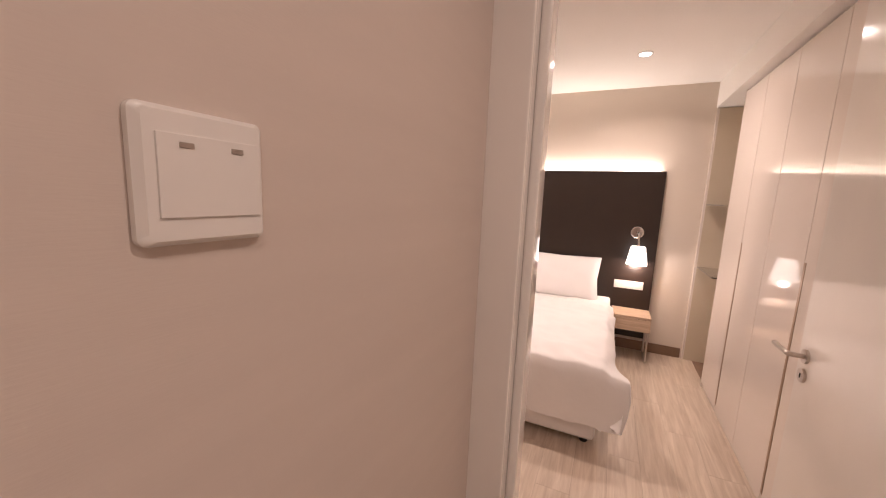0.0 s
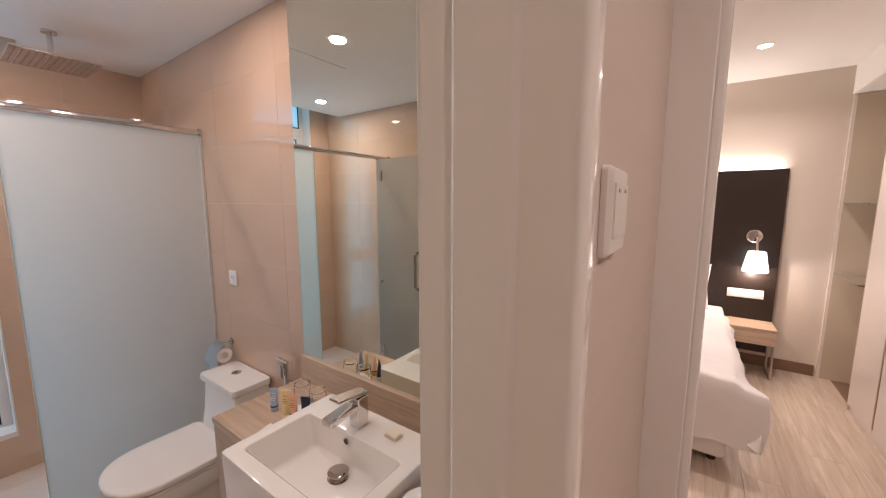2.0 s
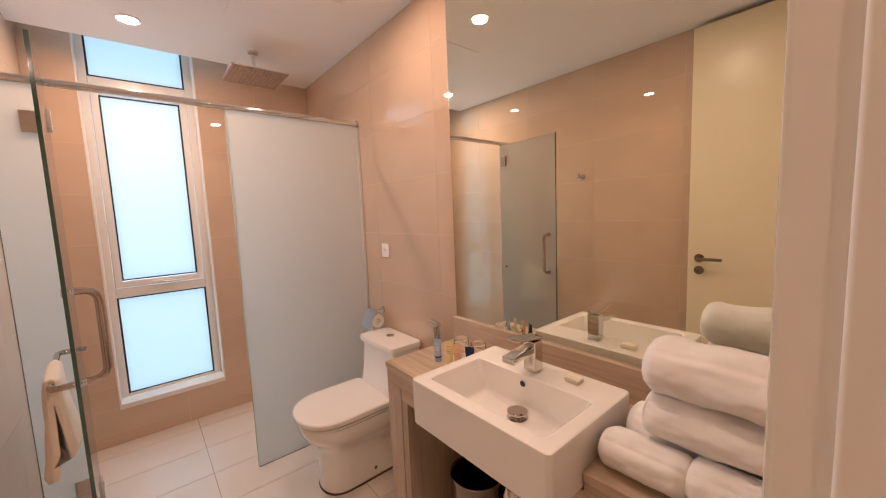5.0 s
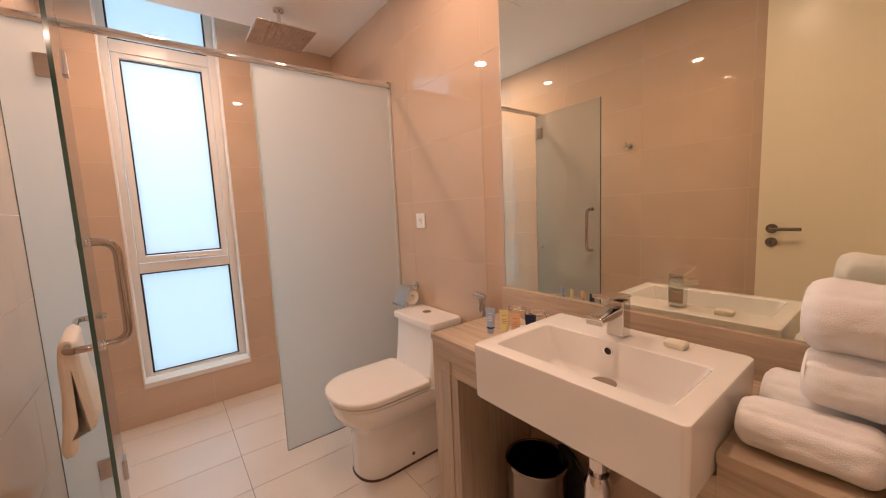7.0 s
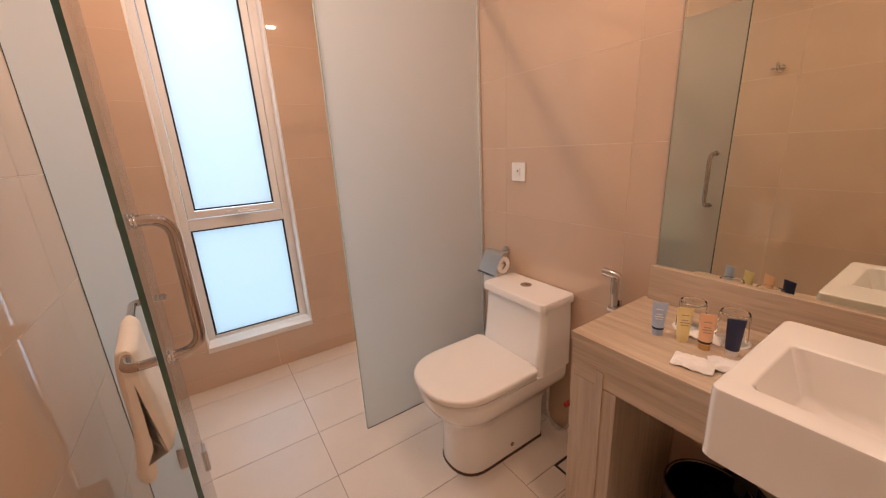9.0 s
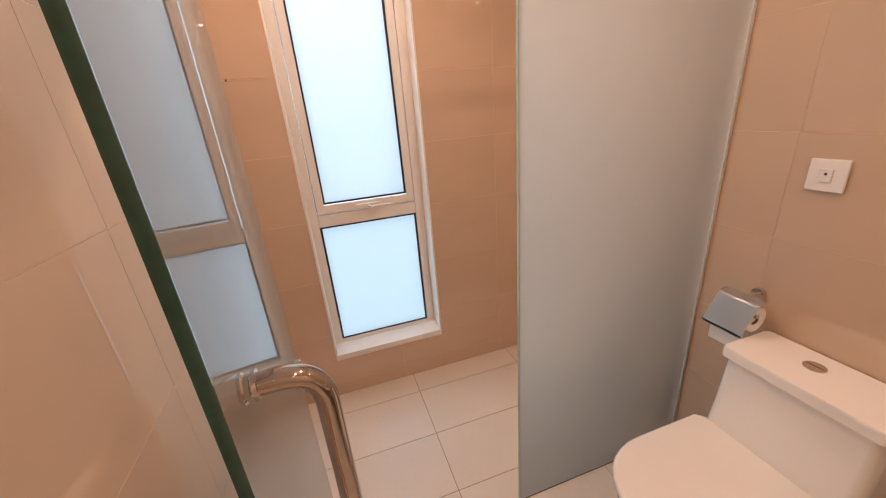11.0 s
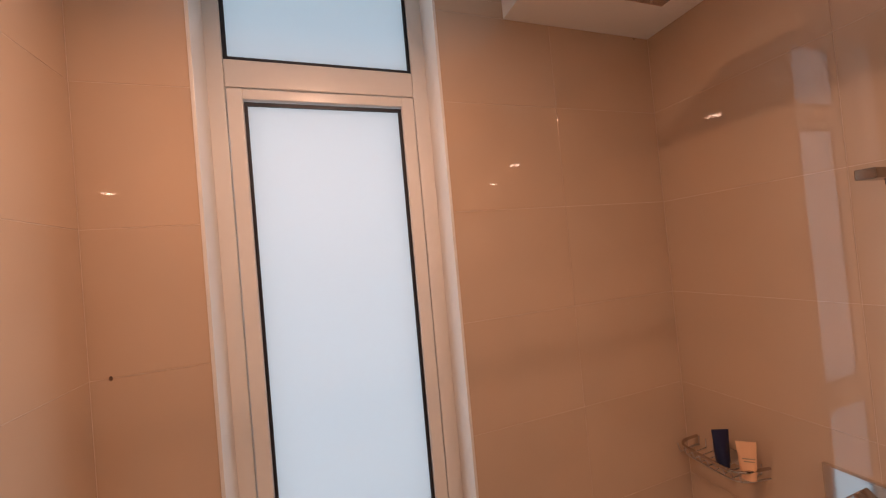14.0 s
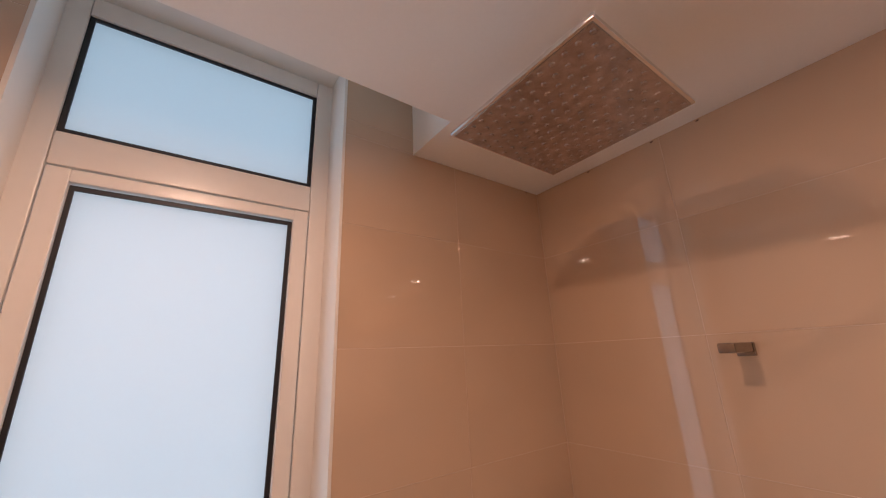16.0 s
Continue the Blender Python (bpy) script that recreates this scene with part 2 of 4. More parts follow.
def part(name, bm, material, parent, label="", smooth=40):
    """Links a bmesh, given in world coordinates, as one mesh under a thing or a part."""
    bmesh.ops.translate(bm, verts=bm.verts, vec=-ORIGIN[parent])
    ob = link_mesh(name, bm, material, smooth)
    ob.parent = parent
    ORIGIN[ob] = ORIGIN[parent]
    return tagged(ob, label)


def solid(name, bm, material, label, category, kind="", group="", smooth=40):
    """A top-level thing that is a single mesh."""
    ob = link_mesh(name, bm, material, smooth)
    ORIGIN[ob] = Vector((0, 0, 0))
    return tagged(ob, label, category, group, kind)


def box(x0, x1, y0, y1, z0, z1, bevel=0.0, segs=2):
    bm = bmesh.new()
    bmesh.ops.create_cube(bm, size=1)
    for v in bm.verts:
        v.co = ((x0 + x1) / 2 + v.co.x * (x1 - x0), (y0 + y1) / 2 + v.co.y * (y1 - y0), (z0 + z1) / 2 + v.co.z * (z1 - z0))
    if bevel:
        bmesh.ops.bevel(bm, geom=bm.edges[:], offset=bevel, segments=segs, profile=0.5, affect="EDGES")
    bmesh.ops.recalc_face_normals(bm, faces=bm.faces)
    return bm


def join(*bms):
    out = bmesh.new()
    for b in bms:
        me = bpy.data.meshes.new("tmp")
        b.to_mesh(me)
        b.free()
        out.from_mesh(me)
        bpy.data.meshes.remove(me)
    return out


def loft(rings, cap_start=True, cap_end=True):
    bm = bmesh.new()
    rows = [[bm.verts.new(p) for p in r] for r in rings]
    n = len(rows[0])
    for a, b in zip(rows, rows[1:]):
        for i in range(n):
            bm.faces.new((a[i], a[(i + 1) % n], b[(i + 1) % n], b[i]))
    if cap_start:
        bm.faces.new(rows[0][::-1])
    if cap_end:
        bm.faces.new(rows[-1])
    bmesh.ops.recalc_face_normals(bm, faces=bm.faces)
    return bm


def rrect(cx, cy, z, hx, hy, r, n=5):
    """A rounded rectangle at height z."""
    out = []
    r = min(r, hx, hy)
    for k, (sx, sy) in enumerate(((1, 1), (-1, 1), (-1, -1), (1, -1))):
        for i in range(n):
            a = radians(90 * k + 90 * i / (n - 1))
            out.append((cx + sx * (hx - r) + r * math.cos(a), cy + sy * (hy - r) + r * math.sin(a), z))
    return out


def circle(c, r, axis="z", n=24):
    out = []
    for i in range(n):
        a = 2 * math.pi * i / n
        u, v = r * math.cos(a), r * math.sin(a)
        out.append({"z": (c[0] + u, c[1] + v, c[2]), "x": (c[0], c[1] + u, c[2] + v), "y": (c[0] + v, c[1], c[2] + u)}[axis])
    return out


def lathe(c, profile, axis="z", n=24, caps=(True, True)):
    """Rings of (radius, offset along the axis) about c."""
    k = "xyz".index(axis)
    rings = []
    for r, h in profile:
        p = list(c)
        p[k] += h
        rings.append(circle(p, r, axis, n))
    return loft(rings, *caps)


def tube(points, r, n=12, caps=True):
    """A round bar along a line of points."""
    pts = [Vector(p) for p in points]
    rings, ref = [], None
    for i, p in enumerate(pts):
        d = (pts[min(i + 1, len(pts) - 1)] - pts[max(i - 1, 0)]).normalized()
        if ref is None:
            ref = d.orthogonal().normalized()
        ref = (ref - d * ref.dot(d)).normalized()
        w = d.cross(ref)
        rings.append([p + r * (math.cos(a) * ref + math.sin(a) * w) for a in (2 * math.pi * k / n for k in range(n))])
    return loft(rings, caps, caps)


def bend(points, r, n=6):
    """A line of points with its corners rounded."""
    pts = [Vector(p) for p in points]
    out = [pts[0]]
    for a, b, c in zip(pts, pts[1:], pts[2:]):
        p, q = b + (a - b).normalized() * r, b + (c - b).normalized() * r
        for i in range(n + 1):
            t = i / n
            out.append((1 - t) ** 2 * p + 2 * t * (1 - t) * b + t * t * q)
    return out + [pts[-1]]


def slabs(x0, x1, y0, y1, holes):
    """A rectangle less rectangular holes, as rectangles."""
    rects = [(x0, x1, y0, y1)]
    for a0, a1, b0, b1 in holes:
        then = []
        for r0, r1, s0, s1 in rects:
            if a1 <= r0 or a0 >= r1 or b1 <= s0 or b0 >= s1:
                then.append((r0, r1, s0, s1))
                continue
            if s0 < b0:
                then.append((r0, r1, s0, b0))
            if b1 < s1:
                then.append((r0, r1, b1, s1))
            if r0 < a0:
                then.append((r0, a0, max(s0, b0), min(s1, b1)))
            if a1 < r1:
                then.append((a1, r1, max(s0, b0), min(s1, b1)))
        rects = then
    return rects


# ---- the shell ----
XL, YW, YB = -1.575, 3.155, 0.130
WIN = (-1.362, -0.768, 0.242, 2.705)
DOOR_X0, DOOR_X1 = -1.52, -0.70

solid("wall_vanity_side", box(0.0008, 0.10, YB, YW + 0.02, -0.02, 2.95), GROUT, "grouted wall behind the vanity and toilet", "wall", "structure")
solid("wall_shower_side", box(XL - 0.12, XL - 0.0008, YB - 0.13, YW + 0.02, -0.02, 2.95), GROUT, "grouted wall along the shower and door", "wall", "structure")
bms = [box(a, b, YW + 0.0008, YW + 0.16, c, d) for a, b, c, d in slabs(XL - 0.12, 0.10, -0.02, 2.95, [WIN])]
solid("wall_window_side", join(*bms), GROUT, "outer wall of the shower with a tall window opening", "wall", "structure")
bms = [box(a, b, 0.0, YB - 0.0008, c, d) for a, b, c, d in slabs(-2.6, 0.175, -0.02, 2.95, [(DOOR_X0 - 0.035, DOOR_X1 + 0.035, -0.1, 2.48)])]
solid("wall_hall_side", join(*bms), WALLPAPER, "hall wall with beige woven wallpaper and bathroom doorway", "wall", "structure")
solid("floor_bathroom", box(XL - 0.1, 0.1, 0.0, YW + 0.1, -0.06, -0.0016), FLOOR_GROUT, "brown grout bed under the bathroom floor tiles", "floor", "structure")

# bathroom ceiling with the raised pocket over the window
PX, PY = -0.556, 2.965
bms = [box(a, b, c, d, BATH_Z, BATH_Z + 0.03) for a, b, c, d in slabs(XL - 0.012, 0.012, YB - 0.012, YW + 0.012,
       [(XL - 0.05, PX, PY, YW + 0.05)] + [(x - 0.045, x + 0.045, y - 0.045, y + 0.045) for x, y in DOWNLIGHTS])]
bms += [box(XL - 0.012, PX, PY - 0.01, PY, BATH_Z + 0.03, 2.80), box(PX, PX + 0.01, PY - 0.01, YW + 0.012, BATH_Z + 0.03, 2.80), box(XL - 0.012, PX + 0.01, PY - 0.01, YW + 0.012, 2.80, 2.82),
        box(XL - 0.1, 0.1, YB - 0.1, YW, 2.86, 2.90)]
ceil_bath = solid("ceiling_bathroom", join(*bms), CEILING, "white plaster bathroom ceiling with raised window pocket", "ceiling", "structure", smooth=None)

# hatch outline in the bathroom ceiling
h = thing("ceiling_hatch", "white square access hatch flush in the ceiling", "hatch", (-0.5, 2.1, BATH_Z))
part("panel", box(-0.72, -0.27, 1.85, 2.30, BATH_Z - 0.0035, BATH_Z + 0.01, 0.001), CEILING, h)

# hall: floor, ceiling and far walls that close it
solid("floor_hall", box(-2.6, 0.24, -1.7, 0.0, -0.06, 0.0), PLANK, "pale oak hall floor", "floor", "structure")
solid("ceiling_hall", box(-2.6, 0.3, -1.7, 0.0, 2.60, 2.64), CEILING, "white hall ceiling", "ceiling", "structure")
solid("wall_hall_back", box(-2.6, 0.3, -1.8, -1.7, -0.02, 2.7), WALLPAPER, "beige wallpapered hall wall", "wall", "structure")
solid("wall_hall_end", box(-2.7, -2.6, -1.8, 0.12, -0.02, 2.7), WALLPAPER, "beige wallpapered hall end wall", "wall", "structure")

# bedroom shell
BX0, BX1, BZ = 0.295, 3.65, 2.755
bms = [box(0.178, BX0, a, b, c, d) for a, b, c, d in slabs(-1.8, 2.3, -0.02, 2.95, [(-0.98, -0.074, -0.1, 2.46)])]
solid("wall_bedroom_door_side", join(*bms), WALLPAPER, "wallpapered wall with the bedroom doorway", "wall", "structure")
solid("wall_headboard_side", box(BX1, BX1 + 0.1, -1.8, 2.3, -0.02, 2.95), BED_WALL, "cream bedroom wall behind the headboard", "wall", "structure")
solid("wall_bedroom_far", box(0.295, BX1, 2.2, 2.3, -0.02, 2.95), BED_WALL, "cream bedroom side wall", "wall", "structure")
solid("wall_wardrobe_side", box(0.295, BX1, -1.85, -1.75, -0.02, 2.95), BED_WALL, "cream wall behind the wardrobes", "wall", "structure")
bms = [box(a, b, c, d, BZ, BZ + 0.04) for a, b, c, d in slabs(0.24, BX1 + 0.05, -1.8, 2.3, [(2.67, 2.75, -0.45, -0.37)])] + [box(0.24, BX1, -1.8, 2.3, 2.95, 3.0)]
solid("ceiling_bedroom", join(*bms), CEILING, "white bedroom ceiling", "ceiling", "structure", smooth=None)
solid("bulkhead", box(BX0, BX1, -1.75, -1.10, 2.52, BZ - 0.002), CEILING, "white bulkhead over the built-in wardrobes", "bulkhead", "structure")
solid("floor_bedroom", box(0.20, BX1, -1.8, 2.3, -0.06, -0.004), SKIRTING, "dark bed under the bedroom floor planks", "floor", "structure")
solid("baseboard_bedroom", box(BX1 - 0.014, BX1, -1.09, 2.2, 0.0, 0.105, 0.003), SKIRTING, "brown wooden skirting along the headboard wall", "baseboard", "structure")


# ---- door frames ----
def jamb(name, side, x_in, x_out, label):
    """A bathroom door jamb with stop and rebate; side +1 stands at the high-x end."""
    t = thing(name, label, "door frame", (x_in, 0.06, 0), kind="structure")
    s = side
    xs = lambda a, b: (min(a, b), max(a, b))
    wd = abs(x_out - x_in)
    prof = [(0.033, YB + 0.004), (0.012, YB + 0.004), (0.012, 0.094)]
    prof += [(0.006 + 0.006 * math.cos(q), 0.088 + 0.006 * math.sin(q)) for q in (radians(90 + 30 * i) for i in range(1, 4))]
    prof += [(0.0, 0.044), (0.001, 0.039), (0.004, 0.036), (0.009, 0.034), (0.010, 0.030), (0.010, -0.004)]
    prof += [(0.022 - 0.012 * math.cos(q), -0.006 - 0.012 * math.sin(q)) for q in (radians(15 * i) for i in range(1, 7))]
    prof += [(wd - 0.006, -0.018), (wd - 0.002, -0.016), (wd, -0.012), (wd, -0.0005), (0.033, -0.0005)]
    part("lining", loft([[(x_in + s * px, py, z) for px, py in (prof if s > 0 else prof[::-1])] for z in (0.0, 2.458)]), GLOSS_PAINT, t, smooth=35)
    part("back_architrave", box(*xs(x_in + s * 0.016, x_in + s * 0.05), YB + 0.001, YB + 0.012, 0, 2.46, 0.003), GLOSS_PAINT, t)
    return t


jamb("door_frame_bath_latch", 1, DOOR_X1, -0.655, "glossy off-white bathroom door jamb with moulded stop")
jamb("door_frame_bath_hinge", -1, DOOR_X0, -1.565, "glossy off-white bathroom door jamb on the hinge side")
t = thing("door_frame_bath_head", "glossy off-white head of the bathroom door frame", "door frame", (-1.11, 0.06, 2.44), kind="structure")
part("lining", box(DOOR_X0, DOOR_X1, 0.0, YB, 2.459, 2.478, 0.002), GLOSS_PAINT, t)
t = thing("door_frame_bedroom", "off-white painted bedroom door frame", "door frame", (0.2, -0.1, 0), kind="structure")
part("architrave", box(0.160, 0.1778, -0.0968, 0.003, 0, 2.52, 0.005, 4), GLOSS_PAINT, t)
part("lining", box(0.1779, 0.30, -0.0962, -0.0735, 0, 2.46, 0.003), GLOSS_PAINT, t)
part("stop", box(0.215, 0.2985, -0.122, -0.0955, 0, 2.44, 0.008, 3), GLOSS_PAINT, t)
part("far_lining", box(0.1785, 0.30, -0.9795, -0.958, 0, 2.46, 0.003), GLOSS_PAINT, t)
part("head", box(0.1785, 0.30, -0.957, -0.097, 2.441, 2.4595, 0.003), GLOSS_PAINT, t)


def lever(parent, c, n, along, mat_=CHROME):
    """A lever on a round rose with a key rose below; n the face's normal, along the lever's direction."""
    c, n, along = Vector(c), Vector(n), Vector(along)
    hnd = part("rose", tube([c, c + n * 0.009], 0.026, 24), mat_, parent, "round satin chrome rose")
    part("lever_bar", tube(bend([c + n * 0.008, c + n * 0.055, c + n * 0.055 + along * 0.125], 0.016), 0.0095, 14), mat_, hnd)
    k = c - Vector((0, 0, 0.075))
    kr = part("key_rose", tube([k, k + n * 0.009], 0.026, 24), mat_, parent)
    # black block drawn as the shade inside the keyhole
    part("keyhole", box(*[v for a, b in zip(k + n * 0.0092 - Vector((0.002, 0.002, 0.009)), k + n * 0.0092 + Vector((0.002, 0.002, 0.009))) for v in (a, b)]), RUBBER_AND_SHADE, kr)


# bathroom door leaf, folded back along the shower-side wall
t = thing("bathroom_door", "cream painted bathroom door standing open", "door", (-1.53, 0.5, 0.01))
part("leaf", box(-1.552, -1.512, 0.105, 0.835, 0.008, 2.445, 0.003), DOOR_PAINT, t)
lever(t, (-1.512, 0.772, 1.065), (1, 0, 0), (0, -1, 0), DARK_STEEL)
part("latch_plate", box(-1.541, -1.523, 0.8345, 0.8365, 0.99, 1.12), STEEL, t)
part("door_knob_spindle", box(-1.536, -1.528, 0.836, 0.846, 1.085, 1.10, 0.002), STEEL, t)

# bedroom door leaf, open against the wardrobes
t = thing("bedroom_door", "glossy off-white bedroom door standing open", "door", (0.7, -1.0, 0.01))
part("leaf", box(0.305, 1.105, -1.045, -1.005, 0.008, 2.43, 0.003), GLOSS_PAINT, t)
lever(t, (1.045, -1.005, 1.055), (0, 1, 0), (1, 0, 0), STEEL)

# light switch
t = thing("light_switch", "white wide rocker light switch with two indicators", "switch", (-0.515, 0, 1.60))
part("plate", loft([[(x, -0.0005 - d, z) for x, z, _ in rrect(-0.515, 1.602, 0, hx, hy, 0.006)] for d, hx, hy in ((0, 0.048, 0.048), (0.006, 0.048, 0.048), (0.011, 0.043, 0.044))]), PLASTIC, t)
# black sheet behind the rocker gives the dark shade lines around it
part("shadow_gap", box(-0.551, -0.475, -0.0113, -0.0102, 1.5715, 1.6345), RUBBER_AND_SHADE, t)
r = part("rocker", box(-0.551, -0.475, -0.0135, -0.0100, 1.574, 1.632, 0.0008), PLASTIC, t)
for x in (-0.532, -0.494):
    part("indicator", box(x - 0.005, x + 0.005, -0.0142, -0.0134, 1.6225, 1.6265, 0.0003), STEEL, r)

# ---- window ----
w = thing("window_1", "tall frosted three-light window in a white frame", "window", (-1.065, 3.24, 0.242), kind="structure")
F0, F1 = 3.262, 3.30
part("window_sill", join(box(WIN[0], WIN[1], YW - 0.006, F0, 0.225, 0.258, 0.003)), FRAME_PAINT, w)
for nm, a, b, c, d in (("reveal", WIN[0], WIN[0] + 0.008, 0.2585, WIN[3]), ("reveal", WIN[1] - 0.008, WIN[1], 0.2585, WIN[3]), ("reveal_top", WIN[0] + 0.0085, WIN[1] - 0.0085, WIN[3] - 0.012, WIN[3])):
    part(nm, box(a, b, YW - 0.003, F0 + 0.01, c, d, 0.001), FRAME_PAINT, w)
for nm, a, b, c, d in (("stile", -1.3615, -1.316, 0.259, 2.690), ("stile", -0.820, -0.7685, 0.259, 2.690), ("bottom_rail", -1.3155, -0.8205, 0.259, 0.280),
                       ("transom", -1.3155, -0.8205, 0.934, 0.998), ("transom", -1.3155, -0.8205, 2.272, 2.345), ("top_rail", -1.3155, -0.8205, 2.640, 2.690)):
    part(nm, box(a, b, F0, F1, c, d, 0.004), FRAME_PAINT, w)


def pane(x0, x1, z0, z1, y):
    a, b = y - 0.008, y - 0.0035
    g = part("gasket", join(box(x0 - 0.006, x0 + 0.004, a, b, z0 - 0.006, z1 + 0.006), box(x1 - 0.004, x1 + 0.006, a, b, z0 - 0.006, z1 + 0.006),
                            box(x0 + 0.004, x1 - 0.004, a, b, z0 - 0.006, z0 + 0.003), box(x0 + 0.004, x1 - 0.004, a, b, z1 - 0.004, z1 + 0.006)), GASKET, w, "black rubber glazing gasket")
    p = part("pane", box(x0, x1, y - 0.003, y + 0.003, z0, z1), PANE, w, "frosted glass pane")
    p.visible_shadow = False


pane(-1.310, -0.826, 0.284, 0.930, 3.277)
pane(-1.310, -0.826, 2.352, 2.636, 3.277)
pane(-1.272, -0.866, 1.052, 2.231, 3.277)
sash = part("sash", join(box(-1.3125, -1.276, F0 - 0.006, F1, 1.002, 2.267, 0.003), box(-0.860, -0.8235, F0 - 0.006, F1, 1.002, 2.267, 0.003),
                         box(-1.277, -0.859, F0 - 0.0055, F1, 1.0025, 1.043, 0.003), box(-1.277, -0.859, F0 - 0.0055, F1, 2.239, 2.2665, 0.003)), FRAME_PAINT, w)
hd = part("window_handle", box(-1.125, -1.00, F0 - 0.024, F0 - 0.0105, 1.010, 1.030, 0.003), FRAME_PAINT, w)
part("handle_lever", tube(bend([(-1.06, F0 - 0.022, 1.018), (-1.06, F0 - 0.052, 1.016), (-0.955, F0 - 0.058, 1.018)], 0.012), 0.006, 10), FRAME_PAINT, w)

# ---- shower screen ----
def glass_panel(name, label, x0, x1, y0, y1, z0, z1, edges, edge_mat=None):
    """Ten-millimetre etched glass with polished green edges."""
    t = thing(name, label, "glass panel", ((x0 + x1) / 2, (y0 + y1) / 2, z0))
    part("glass", box(x0, x1, y0, y1, z0, z1), FROST, t, smooth=None).visible_shadow = False
    for e in edges:
        part("edge", box(*e), edge_mat or GLASS_EDGE, t, "green polished glass edge", smooth=None)
    return t


SY = 2.285
glass_panel("shower_screen", "fixed frosted glass shower screen beside the toilet", -0.758, -0.003, SY - 0.005, SY + 0.005, 0.003, 1.99,
            [(-0.7605, -0.7582, SY - 0.0052, SY + 0.0052, 0.003, 1.99)], PALE_EDGE)
scr = bpy.data.objects["shower_screen"]
part("wall_channel", box(-0.013, -0.0005, SY - 0.009, SY + 0.009, 0.003, 1.99, 0.001), SEALANT, scr, "pale sealing strip along the wall")
part("floor_seal", box(-0.758, -0.014, SY - 0.007, SY + 0.007, 0.0004, 0.0028), SPOT, scr, "grey sealant line on the floor")
sp0 = glass_panel("shower_side_panel", "narrow fixed frosted glass panel at the wall", XL + 0.002, -1.415, SY - 0.005, SY + 0.005, 0.003, 1.99,
            [(-1.4148, -1.4135, SY - 0.0052, SY + 0.0052, 0.003, 1.99), (XL + 0.0004, XL + 0.0019, SY - 0.006, SY + 0.006, 0.003, 1.99)])
DX, DY0, DY1 = -1.403, 1.680, 2.276
sd = glass_panel("shower_door", "open frosted glass shower door with chrome handle", DX - 0.005, DX + 0.005, DY0, DY1, 0.014, 1.985,
                 [(DX - 0.0052, DX + 0.0052, DY0 - 0.0022, DY0 - 0.0002, 0.014, 1.985)])
for z in (0.21, 1.80):
    hg = part("hinge", box(DX - 0.014, DX + 0.014, 2.205, 2.262, z, z + 0.085, 0.003), STEEL, sd, "square steel glass hinge")
    part("hinge_pin", tube([(DX - 0.006, 2.280, z), (DX - 0.006, 2.280, z + 0.085)], 0.008), STEEL, hg)
    part("hinge_clamp", box(-1.478, -1.419, SY - 0.012, SY + 0.012, z, z + 0.085, 0.003), STEEL, sp0, "square steel hinge clamp")
HY, HZ0, HZ1 = 1.740, 0.900, 1.205
hn = part("handle", tube(bend([(DX + 0.004, HY, HZ1), (DX + 0.075, HY, HZ1), (DX + 0.075, HY, HZ0), (DX + 0.004, HY, HZ0)], 0.045, 10), 0.0118, 18), BROWN_CHROME, sd, "chrome D-shaped pull handle")
for z in (HZ0, HZ1):
    part("collar", lathe((DX, HY, z), [(0.0155, -0.010), (0.0155, 0.008), (0.0135, 0.010), (0.0135, 0.014), (0.0155, 0.016), (0.0155, 0.020)], "x", 16), CHROME, hn)
tb = part("towel_bar", tube(bend([(DX - 0.004, HY, HZ0), (DX - 0.065, HY, HZ0), (DX - 0.065, 2.215, HZ0), (DX - 0.004, 2.215, HZ0)], 0.025, 8), 0.0105, 14), BROWN_CHROME, sd, "chrome towel bar")
part("bolt_knob", lathe((DX, 2.215, HZ0), [(0.010, 0.004), (0.011, 0.018), (0.008, 0.022)], "x", 14), CHROME, tb)

# towel draped over the bar, its two halves hanging apart
bx = DX - 0.065
t = thing("hand_towel", "cream hand towel folded over the glass door bar", "towel", (bx, 1.98, HZ0))
rings = []
for k in range(21):
    y = 1.800 + 0.0125 * k
    f = 1.0 - 0.45 * max(0, 1 - min(k, 20 - k) / 2.0) ** 2
    wv = 0.007 * noise.noise((k * 0.35, 3.1, 0)) + 0.004 * math.sin(k * 0.8)
    long, short = 0.335 + 0.012 * math.sin(k * 0.5), 0.262 + 0.010 * math.cos(k * 0.6)
    back = lambda q: 0.021 + 0.024 * q ** 1.3 + wv * q + 0.004 * math.sin(q * 7 + k * 0.3)
    front = lambda q: 0.021 + 0.030 * q ** 1.5 - wv * q
    prof = [(-back(q) + 0.012 * max(0, q - 0.93) / 0.07, -long * q) for q in (1 - i / 14 for i in range(14))]
    prof += [(-0.021 * math.cos(a), 0.019 * math.sin(a)) for a in (math.pi * i / 8 for i in range(9))]
    prof += [(front(i / 12) - 0.012 * max(0, i / 12 - 0.92) / 0.08, -short * i / 12) for i in range(1, 13)]
    prof += [(front(q) - 0.027 + 0.004 * q, -short * q + 0.008 * q) for q in (0.98, 0.75, 0.5, 0.25)]
    prof += [(0.0, -0.013)]
    prof += [(-back(q) + 0.030 - 0.002 * q, -long * q + 0.008 * q) for q in (0.25, 0.5, 0.75, 0.98)]
    rings.append([(bx + px * f, y + 0.05 * pz * (k - 10) / 10 * 0.35, HZ0 + pz) for px, pz in prof])
part("cloth", loft(rings), HAND_TOWEL, t, smooth=50)

SWING = Matrix.Translation((DX, DY1, 0)) @ Matrix.Rotation(radians(4.8), 4, "Z") @ Matrix.Translation((-DX, -DY1, 0))
for ob in (sd, t):
    ob.matrix_basis = SWING @ Matrix.Translation(ob.location)

